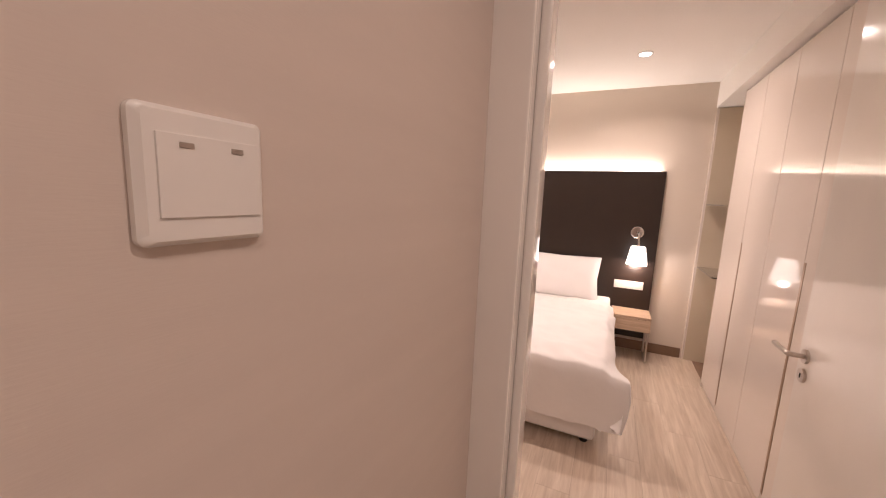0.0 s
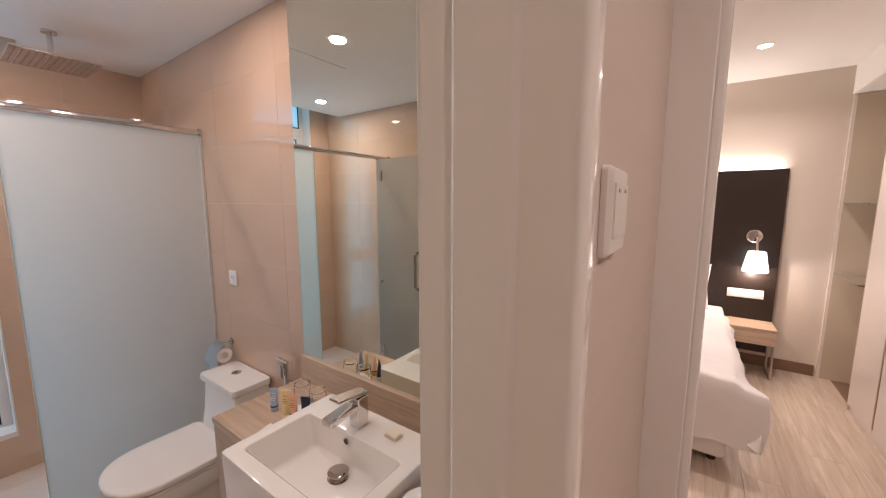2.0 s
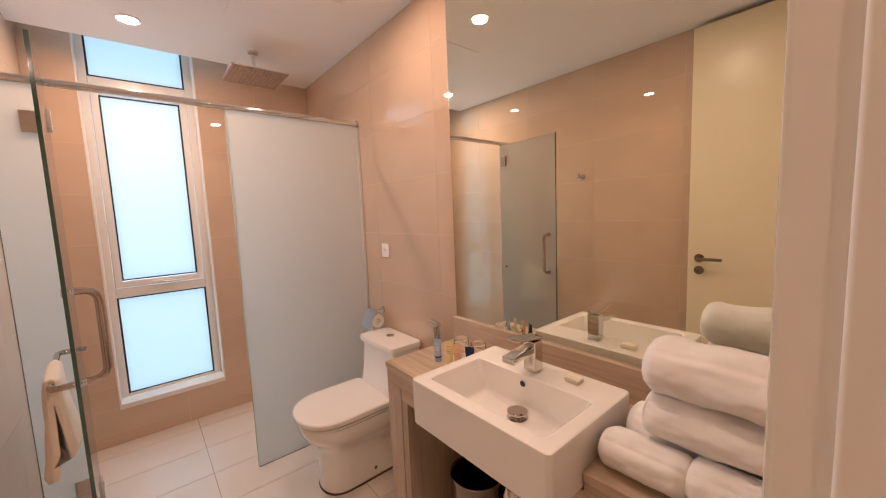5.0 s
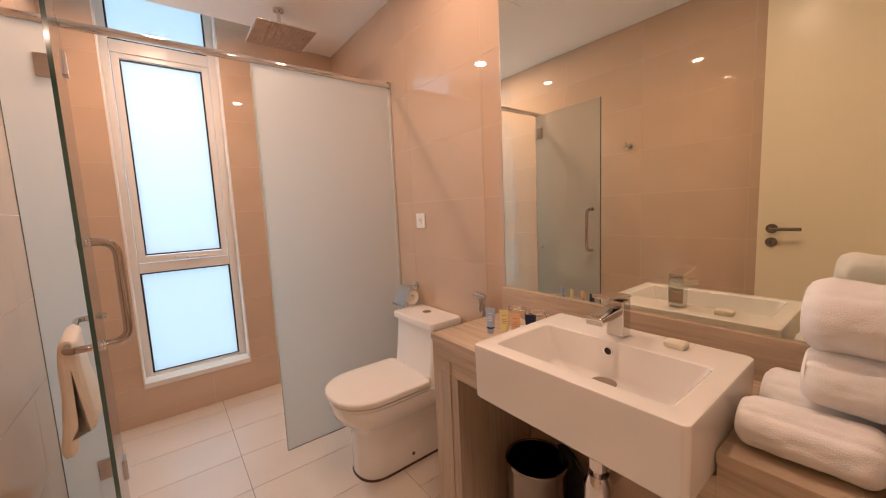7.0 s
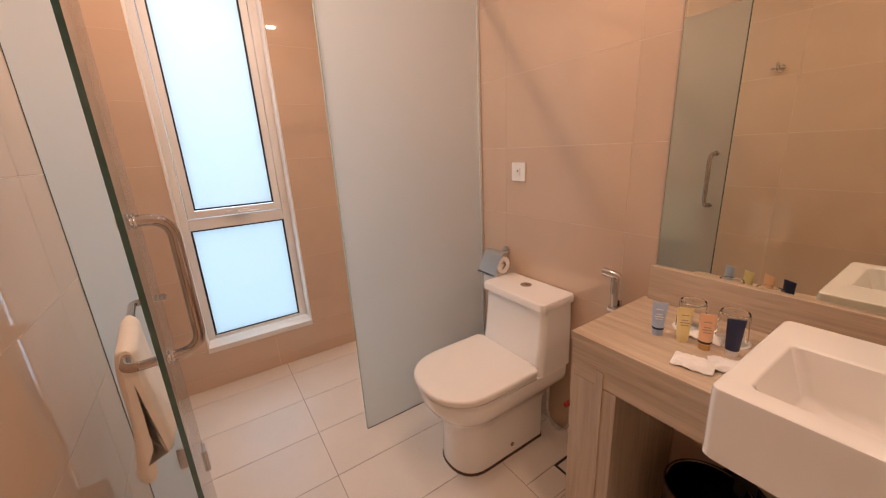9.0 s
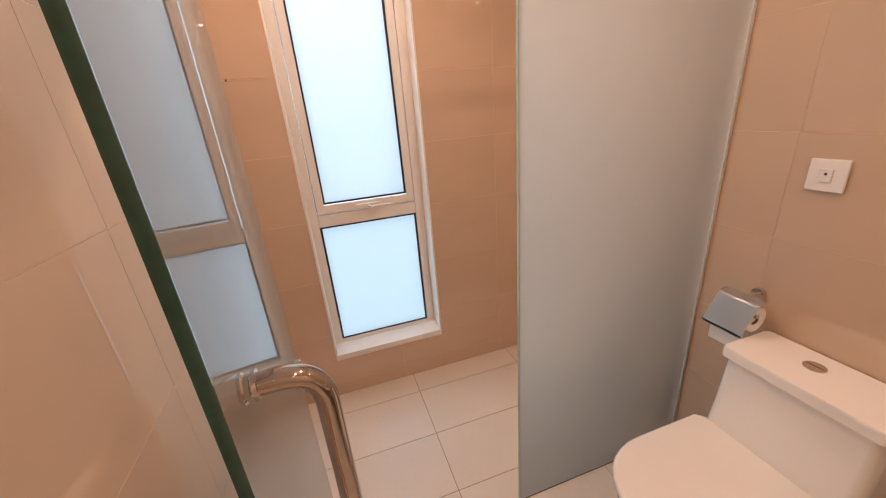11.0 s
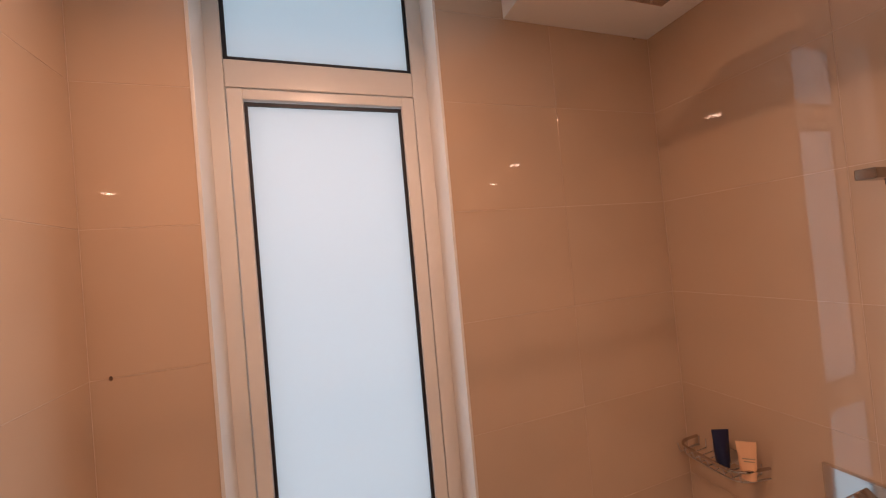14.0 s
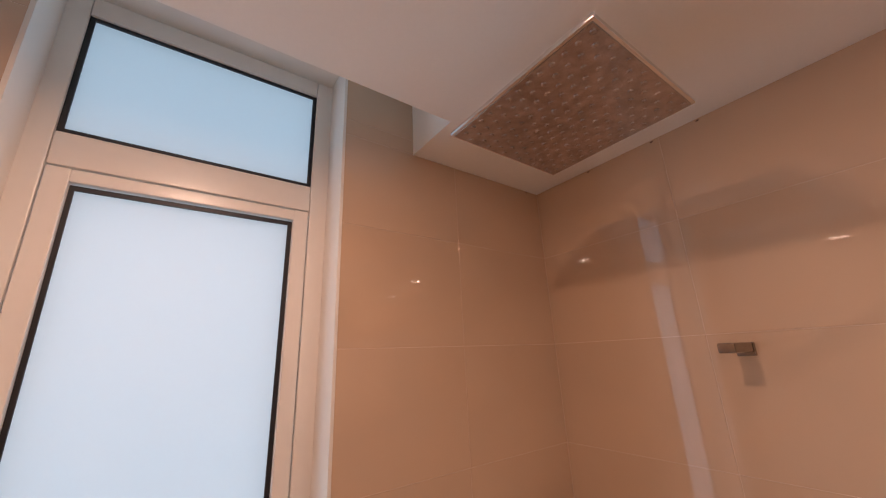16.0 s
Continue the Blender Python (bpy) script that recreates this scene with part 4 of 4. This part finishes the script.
part("button_split", box(-0.0855, -0.0845, TC - 0.004, TC + 0.034, 0.708, 0.7088), RUBBER_AND_SHADE, bt)
for s in (-1, 1):
    part("bolt_cap", lathe((-0.30, TC + s * 0.117, 0.055), [(0.010, 0), (0.009, s * 0.004)], "y", 14), DARK_STEEL, t)
part("floor_seal", loft([d_ring(-0.098, -0.560, 0.123, 0.0002), d_ring(-0.098, -0.557, 0.120, 0.006)]), SPOT, t)

t = thing("angle_valve", "chrome angle valve with red cap and braided hose", "valve", (0, 1.63, 0.20))
part("valve_body", tube([(-0.0005, 1.655, 0.205), (-0.05, 1.655, 0.205)], 0.012, 14), CHROME, t)
part("valve_flange", lathe((-0.0005, 1.655, 0.205), [(0.027, 0), (0.024, -0.006)], "x", 18), CHROME, t)
part("valve_cap", tube([(-0.05, 1.655, 0.205), (-0.072, 1.655, 0.205)], 0.011, 12), RED, t, "red valve cap")
part("hose", tube(bend([(-0.04, 1.655, 0.20), (-0.05, 1.64, 0.10), (-0.11, 1.66, 0.08), (-0.14, 1.70, 0.17), (-0.12, 1.71, 0.30)], 0.04, 6), 0.0065, 10), HOSE, t, "braided flexible hose")

# bidet spray on its hook
t = thing("bidet_spray", "chrome bidet spray hanging on the wall", "bidet spray", (-0.03, 1.495, 0.76))
part("hook_plate", box(-0.012, -0.0005, 1.482, 1.512, 0.690, 0.740, 0.003), CHROME, t)
part("hook_cradle", box(-0.045, -0.0125, 1.478, 1.516, 0.700, 0.722, 0.004), CHROME, t)
part("grip", tube([(-0.030, 1.497, 0.715), (-0.034, 1.497, 0.838)], 0.0120, 16), CHROME, t)
part("spray_head", tube([(-0.033, 1.484, 0.836), (-0.034, 1.490, 0.840), (-0.040, 1.528, 0.848), (-0.042, 1.540, 0.848)], 0.0155, 16), CHROME, t)
part("trigger", box(-0.062, -0.050, 1.488, 1.500, 0.775, 0.835, 0.003), CHROME, t)
part("hose", tube(bend([(-0.030, 1.497, 0.70), (-0.030, 1.500, 0.45), (-0.04, 1.56, 0.14), (-0.02, 1.64, 0.17)], 0.09, 8), 0.006, 10), HOSE, t)

# paper holder
t = thing("toilet_roll_holder", "chrome toilet roll holder with hooded cover", "paper holder", (-0.03, 2.095, 0.78))
part("wall_rose", lathe((-0.0005, 2.095, 0.806), [(0.022, 0), (0.020, -0.010)], "x", 20), CHROME, t)
part("bracket", tube(bend([(-0.008, 2.095, 0.806), (-0.066, 2.095, 0.806), (-0.066, 2.045, 0.760), (-0.066, 2.160, 0.752)], 0.010), 0.004, 8), CHROME, t)
flap = [(-0.052, 0.816), (-0.066, 0.8155), (-0.080, 0.811), (-0.090, 0.802), (-0.136, 0.718), (-0.136, 0.711)]
bm = bmesh.new()
rows = [[bm.verts.new((x, y, z)) for x, z in flap] for y in (2.040, 2.162)]
for i in range(len(flap) - 1):
    bm.faces.new((rows[0][i], rows[0][i + 1], rows[1][i + 1], rows[1][i]))
bmesh.ops.solidify(bm, geom=bm.faces[:], thickness=0.0015)
part("cover", bm, SATIN, t, "slanted satin chrome cover flap")
t = thing("toilet_roll", "white toilet paper roll on the chrome holder", "toilet paper", (-0.066, 2.1, 0.752))
part("paper", loft([circle((-0.066, 2.053, 0.752), 0.018, "y", 30), circle((-0.066, 2.050, 0.752), 0.041, "y", 30), circle((-0.066, 2.152, 0.752), 0.041, "y", 30), circle((-0.066, 2.152, 0.752), 0.018, "y", 30)], False, False), PAPER, t)
part("core", loft([circle((-0.066, 2.06, 0.752), 0.0178, "y", 20), circle((-0.066, 2.14, 0.752), 0.0178, "y", 20)], True, True), SOAP, t, "brown cardboard core")
part("loose_sheet", box(-0.1085, -0.1065, 2.051, 2.151, 0.645, 0.755, 0.0008), PAPER, t)

# shaver socket
t = thing("isolator_switch", "white isolator switch on the tiled wall", "switch", (0, 2.013, 1.194))
part("plate", box(-0.009, -0.0005, 1.972, 2.054, 1.153, 1.236, 0.003), PLASTIC, t)
part("rocker", box(-0.013, -0.0092, 2.000, 2.026, 1.178, 1.212, 0.002), PLASTIC, t)
part("mark", box(-0.0138, -0.0131, 2.010, 2.016, 1.196, 1.202), DARK_STEEL, t)

# robe hook
t = thing("robe_hook", "chrome robe hook on the tiled wall", "hook", (XL, 1.58, 1.645))
part("rose", lathe((XL + 0.0005, 1.580, 1.645), [(0.021, 0), (0.019, 0.008)], "x", 20), CHROME, t)
part("peg", tube(bend([(XL + 0.008, 1.580, 1.645), (XL + 0.045, 1.580, 1.640), (XL + 0.062, 1.580, 1.668)], 0.012), 0.007, 12), CHROME, t)
part("cross_peg", tube([(XL + 0.030, 1.555, 1.645), (XL + 0.030, 1.615, 1.645)], 0.005, 10), CHROME, t)

# floor drain
t = thing("floor_drain", "square tile-insert floor drain beside the vanity", "drain", (-0.13, 1.545, 0))
for a, b, c, d in ((-0.198, -0.190, 1.492, 1.603), (-0.078, -0.070, 1.492, 1.603), (-0.1895, -0.0785, 1.595, 1.603), (-0.1895, -0.0785, 1.492, 1.500)):
    # black bars stand in for the shaded depth of the slots
    part("slot", box(a, b, c, d, -0.004, 0.0012), RUBBER_AND_SHADE, t)

# downlights
def downlight(x, y, z, label):
    t = thing("downlight", label, "downlight", (x, y, z), group="recessed ceiling downlights")
    part("trim_ring", lathe((x, y, z), [(0.0575, 0), (0.0575, -0.004), (0.050, -0.006), (0.043, -0.002)], "z", 30, (False, False)), PLASTIC, t)
    part("reflector", lathe((x, y, z), [(0.043, -0.002), (0.042, 0.012), (0.040, 0.020)], "z", 30, (False, False)), CHROME, t)
    part("lens", lathe((x, y, z - 0.0065), [(0.030, 0), (0.0405, 0.003), (0.0415, 0.006)], "z", 30), BULB, t, "lit frosted lens")


for x, y in DOWNLIGHTS:
    downlight(x, y, BATH_Z, "lit recessed downlight with a white trim ring")
downlight(2.71, -0.41, BZ, "lit recessed bedroom downlight with a white ring")

# ---- bedroom things ----
HB = (-0.755, 2.0)
t = thing("headboard", "tall dark brown leather headboard panel", "headboard", (3.615, 0.6, 0.15))
part("panel", box(3.585, 3.61, HB[0], HB[1], 0.155, 1.918, 0.004, 3), LEATHER, t)
part("backing", box(3.6105, 3.6495, HB[0] + 0.06, HB[1], 0.2, 1.86), SKIRTING, t)

t = thing("bed", "double bed made with a white duvet", "bed", (2.55, 0.5, 0))
part("base", box(1.72, 3.55, -0.30, 1.35, 0.06, 0.30, 0.03, 3), LINEN, t)
part("mattress", box(1.62, 3.56, -0.345, 1.36, 0.30, 0.50, 0.05, 4), LINEN, t)
bm = bmesh.new()
nx, ny = 60, 40
def duvet(u, v):
    """A duvet laid over the bed; u along the length, v from the near side over the top."""
    x = 1.55 + u * 1.75
    s = v * 1.45
    drop = 0.355
    if s < drop:
        y, z = -0.385 - (0.030 + 0.085 * math.exp(-((x - 1.64) / 0.22) ** 2)) * math.sin(math.pi * (0.25 + 0.6 * (1 - s / drop))), 0.225 + s
    else:
        y, z = -0.385 + (s - drop), 0.58
    r = 0.06
    if s >= drop - r and s < drop + r:
        a = (s - drop + r) / (2 * r) * math.pi / 2
        y, z = -0.385 + r - r * math.cos(a), 0.58 - r + r * math.sin(a)
    if u < 0.06:
        z -= 0.37 * (1 - u / 0.06) ** 2 * (1 if s > drop else (s / drop))
        x += 0.03 * (1 - u / 0.06)
    z += 0.030 * noise.noise((x * 3, y * 3, z * 2)) + 0.014 * noise.noise((x * 9, y * 9, z * 5)) + 0.006 * noise.noise((x * 20, y * 20, z * 9))
    y += 0.035 * noise.noise((x * 5, z * 4, 7)) if s < drop else 0
    return Vector((x, y, max(z, 0.12)))
grid = [[bm.verts.new(duvet(i / nx, j / ny)) for j in range(ny + 1)] for i in range(nx + 1)]
for a, b in zip(grid, grid[1:]):
    for j in range(ny):
        bm.faces.new((a[j], b[j], b[j + 1], a[j + 1]))
bmesh.ops.recalc_face_normals(bm, faces=bm.faces)
bmesh.ops.solidify(bm, geom=bm.faces[:], thickness=0.03)
part("duvet", bm, LINEN, t, "rumpled white duvet hanging over the side", smooth=80)
part("bed_skirt", box(1.66, 3.54, -0.335, 1.37, 0.055, 0.28, 0.03, 3), LINEN, t)
part("sheet_fold", box(3.20, 3.56, -0.375, 1.38, 0.50, 0.572, 0.03, 3), LINEN, t)
for x, y in ((1.75, -0.27), (1.75, 1.2), (3.4, -0.27)):
    part("foot", lathe((x, y, 0), [(0.025, 0), (0.03, 0.06)], "z", 14), RUBBER_AND_SHADE, t)


def pillow(label, cx, cy, z, hx, hy, h, tilt):
    t = thing("pillow", label, "pillow", (cx, cy, z), group="pillows on the bed")
    bm = bmesh.new()
    n = 22
    top = {}
    for sgn in (1, -1):
        for i in range(n + 1):
            for j in range(n + 1):
                u, v = 2 * i / n - 1, 2 * j / n - 1
                e = max(abs(u), abs(v))
                if sgn == -1 and e == 1:
                    continue
                th = h * (1 - abs(u) ** 3) ** 0.5 * (1 - abs(v) ** 3) ** 0.5
                pinch = 1 - 0.06 * (1 - abs(u * v))
                top[(sgn, i, j)] = bm.verts.new((u * hx * pinch, v * hy * pinch, sgn * th * (1 + 0.12 * noise.noise((u * 2, v * 2, sgn)))))
    gv = lambda s, i, j: top.get((s, i, j)) or top[(1, i, j)]
    for sgn in (1, -1):
        for i in range(n):
            for j in range(n):
                q = [gv(sgn, i, j), gv(sgn, i + 1, j), gv(sgn, i + 1, j + 1), gv(sgn, i, j + 1)]
                bm.faces.new(q if sgn == 1 else q[::-1])
    bm.transform(Matrix.Translation((cx, cy, z)) @ Matrix.Rotation(radians(tilt), 4, "Y"))
    part("pillow_case", bm, LINEN, t, smooth=80)


pillow("plump white pillow leaning on the headboard", 3.40, 0.15, 0.775, 0.25, 0.40, 0.085, -62)
pillow("plump white pillow at the far side of the bed", 3.40, 1.0, 0.775, 0.25, 0.38, 0.085, -62)

t = thing("nightstand", "light oak nightstand with steel sled legs", "nightstand", (3.42, -0.545, 0))
NX0, NX1, NY0, NY1, NZ = 3.27, 3.58, -0.755, -0.40, 0.475
part("case", join(box(NX0, NX1, NY0, NY1, NZ - 0.022, NZ, 0.002), box(NX0 + 0.015, NX1, NY0, NY0 + 0.016, NZ - 0.14, NZ - 0.0225), box(NX0 + 0.015, NX1, NY1 - 0.016, NY1, NZ - 0.14, NZ - 0.0225), box(NX0 + 0.015, NX1, NY0, NY1, NZ - 0.155, NZ - 0.1405)), OAK, t)
part("drawer_front", box(NX0, NX0 + 0.0145, NY0 + 0.004, NY1 - 0.004, NZ - 0.15, NZ - 0.026, 0.002), OAK, t)
for y in (NY0 + 0.015, NY1 - 0.015):
    part("sled_leg", tube(bend([(NX0 + 0.02, y, NZ - 0.156), (NX0 + 0.02, y, 0.012), (NX1 - 0.03, y, 0.012), (NX1 - 0.03, y, NZ - 0.156)], 0.02), 0.0105, 10), STEEL, t)

t = thing("wall_lamp", "chrome reading lamp with a lit white shade", "lamp", (3.585, -0.575, 1.29))
part("wall_plate", lathe((3.5865, -0.560, 1.29), [(0.062, 0), (0.062, -0.012), (0.045, -0.022)], "x", 28), CHROME, t)
part("arm", tube(bend([(3.565, -0.560, 1.29), (3.49, -0.572, 1.29), (3.47, -0.578, 1.16)], 0.03), 0.011, 12), CHROME, t)
part("shade", loft([circle((3.47, -0.578, z), r, "z", 30) for z, r in ((0.965, 0.098), (0.975, 0.099), (1.13, 0.072), (1.155, 0.066))], False, True), SHADE, t, "lit white pleated shade")

t = thing("bedside_socket", "white double socket plate on the headboard", "socket", (3.584, -0.53, 0.725))
part("plate", box(3.576, 3.5845, -0.675, -0.395, 0.683, 0.768, 0.003), PLASTIC, t)
for k in range(4):
    part("switch_key", box(3.5725, 3.5758, -0.66 + k * 0.066, -0.61 + k * 0.066, 0.70, 0.75, 0.0015), PLASTIC, t)

WF = -1.165
seams = [3.02, 2.57, 2.10, 1.62, 1.14, 0.66]
for a, b in zip(seams, seams[1:]):
    t = thing("wardrobe", "built-in wardrobe with a glossy white door", "wardrobe", ((a + b) / 2, -1.45, 0), group="built-in wardrobes")
    part("carcass", box(b + 0.001, a - 0.001, -1.748, WF - 0.022, 0.0, 2.515), LACQUER, t)
    part("door", box(b + 0.002, a - 0.002, WF - 0.0205, WF, 0.05, 2.50, 0.002), LACQUER, t)
    part("plinth", box(b + 0.001, a - 0.001, WF - 0.0215, WF - 0.015, 0.0005, 0.0495), LACQUER, t)
    if abs(a - 2.57) < 0.01 or abs(a - 1.62) < 0.01:
        part("pull_groove", box(a - 0.026, a - 0.004, WF + 0.0003, WF + 0.0025, 0.09, 1.345, 0.0008), PULL, t, "recessed vertical pull strip")

# open niche beside the wardrobes
t = thing("niche_unit", "cream open corner niche beside the wardrobe", "shelf unit", (3.34, -1.45, 0), kind="structure")
part("side", box(3.021, 3.035, -1.748, WF, 0.0, 2.515), LACQUER, t)
part("back", box(3.036, 3.630, -1.748, -1.60, 0.0, 2.515), NICHE_SHADED, t)
part("side", box(3.630, 3.6495, -1.60, -1.105, 0.0, 2.515, 0.002), LACQUER, t)
# thin lining added to darken this side as if shaded
part("inner_lining", box(3.6265, 3.6295, -1.598, -1.125, 0.0, 2.515), NICHE_SHADED, t, "cream niche lining with shade in its colour")
for z in (0.98, 1.60):
    t = thing("glass_shelf", "clear glass shelf in the corner niche", "shelf", (3.34, -1.4, z), group="glass shelves in the niche")
    part("glass", box(3.036, 3.626, -1.598, -1.13, z, z + 0.010, 0.001), GLASS, t)
    part("front_edge", box(3.036, 3.626, -1.1295, -1.127, z, z + 0.010), GLASS_EDGE, t)

# specks on the shower tiles
def speck(label, m, r):
    t = thing("tile_mark", label, "mark", m.translation)
    b = lathe((0, 0, 0), [(r, 0), (r * 0.6, 0.001)], "z", 7)
    b.transform(m @ Matrix.Diagonal((1, 1.6, 1, 1)))
    part("mark", b, SPOT, t)


speck("small brown mark on the shower tile", Matrix.Translation((-1.540, YW - 0.0002, 1.605)) @ Matrix.Rotation(radians(90), 4, "X"), 0.0034)
for y in (2.93, 2.72, 2.60):
    speck("dark mould speck under the shower ceiling", Matrix.Translation((-0.0002, y, BATH_Z - 0.006)) @ Matrix.Rotation(radians(-90), 4, "Y"), 0.0028)
speck("dark mould speck in the shower corner", Matrix.Translation((-0.06, YW - 0.0002, BATH_Z - 0.005)) @ Matrix.Rotation(radians(90), 4, "X"), 0.0026)


# ---- floors and tiles ----
def tile_mesh(name, sx, sy, th, material, bevel=0.0002):
    me = bpy.data.meshes.new(name)
    b = box(-sx / 2, sx / 2, -sy / 2, sy / 2, -th, 0, 0)
    top = [e for e in b.edges if all(abs(v.co.z) < 1e-6 for v in e.verts)]
    bmesh.ops.bevel(b, geom=top, offset=bevel, segments=1, affect="EDGES")
    b.to_mesh(me)
    b.free()
    me.materials.append(material)
    return me


MESHES = {}


def lay(parent, name, sx, sy, th, material, m):
    key = (name, round(sx, 4), round(sy, 4), material.name)
    if key not in MESHES:
        MESHES[key] = tile_mesh(name, sx, sy, th, material)
    ob = new(name, MESHES[key])
    ob.parent = parent
    ob.matrix_basis = m
    return ob


def cuts(a, b, start, step):
    out = [a]
    k = math.floor((a - start) / step) + 1
    while start + k * step < b - 0.004:
        if start + k * step > a + 0.004:
            out.append(start + k * step)
        k += 1
    return out + [b]


def tile_field(parent, name, us, vs, holes, th, gap, material, frame_m):
    """Lays tiles on a plane; frame_m takes (u, v, 0) to the world."""
    for u0, u1 in zip(us, us[1:]):
        for v0, v1 in zip(vs, vs[1:]):
            for a, b, c, d in slabs(u0, u1, v0, v1, holes):
                if b - a > 0.012 and d - c > 0.012:
                    wob = Matrix.Rotation(radians(random.uniform(-0.025, 0.025)), 4, "X") @ Matrix.Rotation(radians(random.uniform(-0.025, 0.025)), 4, "Y")
                    lay(parent, name, b - a - gap, d - c - gap, th, material, frame_m @ Matrix.Translation(((a + b) / 2, (c + d) / 2, 0)) @ wob)


O = bpy.data.objects
ZS = cuts(0.0, BATH_Z, 0.080, 0.305)
ZT = cuts(0.0, 2.80, 0.080, 0.305)
YS = cuts(YB, YW, 2.70, 0.602)
at_right = Matrix(((0, 0, -1, 0), (1, 0, 0, 0), (0, 1, 0, 0), (0, 0, 0, 1)))
at_left = Matrix(((0, 0, 1, XL), (1, 0, 0, 0), (0, 1, 0, 0), (0, 0, 0, 1)))
at_window = Matrix(((1, 0, 0, 0), (0, 0, -1, YW), (0, 1, 0, 0), (0, 0, 0, 1)))
at_hall = Matrix(((1, 0, 0, 0), (0, 0, 1, YB), (0, 1, 0, 0), (0, 0, 0, 1)))
tile_field(O["wall_vanity_side"], "tile", YS, ZS, [], 0.010, 0.0012, WALL_TILE, at_right)
tile_field(O["wall_shower_side"], "tile", YS, ZT, [(YB, PY - 0.3, BATH_Z, 3)], 0.010, 0.0012, WALL_TILE, at_left)
tile_field(O["wall_window_side"], "tile", cuts(XL, 0, -0.400, 0.602), ZT, [WIN, (PX, 0.1, BATH_Z, 3)], 0.010, 0.0012, WALL_TILE, at_window)
tile_field(O["wall_hall_side"], "tile", cuts(XL, 0, -0.400, 0.602), ZS, [(DOOR_X0 - 0.05, DOOR_X1 + 0.05, -0.1, 2.48)], 0.010, 0.0012, WALL_TILE, at_hall)
fm = Matrix.Identity(4)
tile_field(O["floor_bathroom"], "floor_tile", cuts(XL, 0, -0.363, 0.602), cuts(0.02, YW, 3.005, 0.30), [(-0.199, -0.069, 1.491, 1.604)], 0.012, 0.003, FLOOR_TILE, fm)
lay(O["floor_bathroom"], "drain_tile", 0.108, 0.09, 0.012, FLOOR_TILE, Matrix.Translation((-0.134, 1.5475, -0.0005)))

# bedroom planks run away from the door
rows = cuts(-1.20, 2.2, -1.16, 0.185)
for k, (a, b) in enumerate(zip(rows, rows[1:])):
    xs = cuts(0.20, BX1 - 0.002, 0.20 + (0.37 * k) % 1.2, 1.2)
    for c, d in zip(xs, xs[1:]):
        if d - c > 0.02:
            lay(O["floor_bedroom"], "plank", d - c - 0.0012, b - a - 0.0012, 0.004, PLANK, Matrix.Translation(((c + d) / 2, (a + b) / 2, 0)))
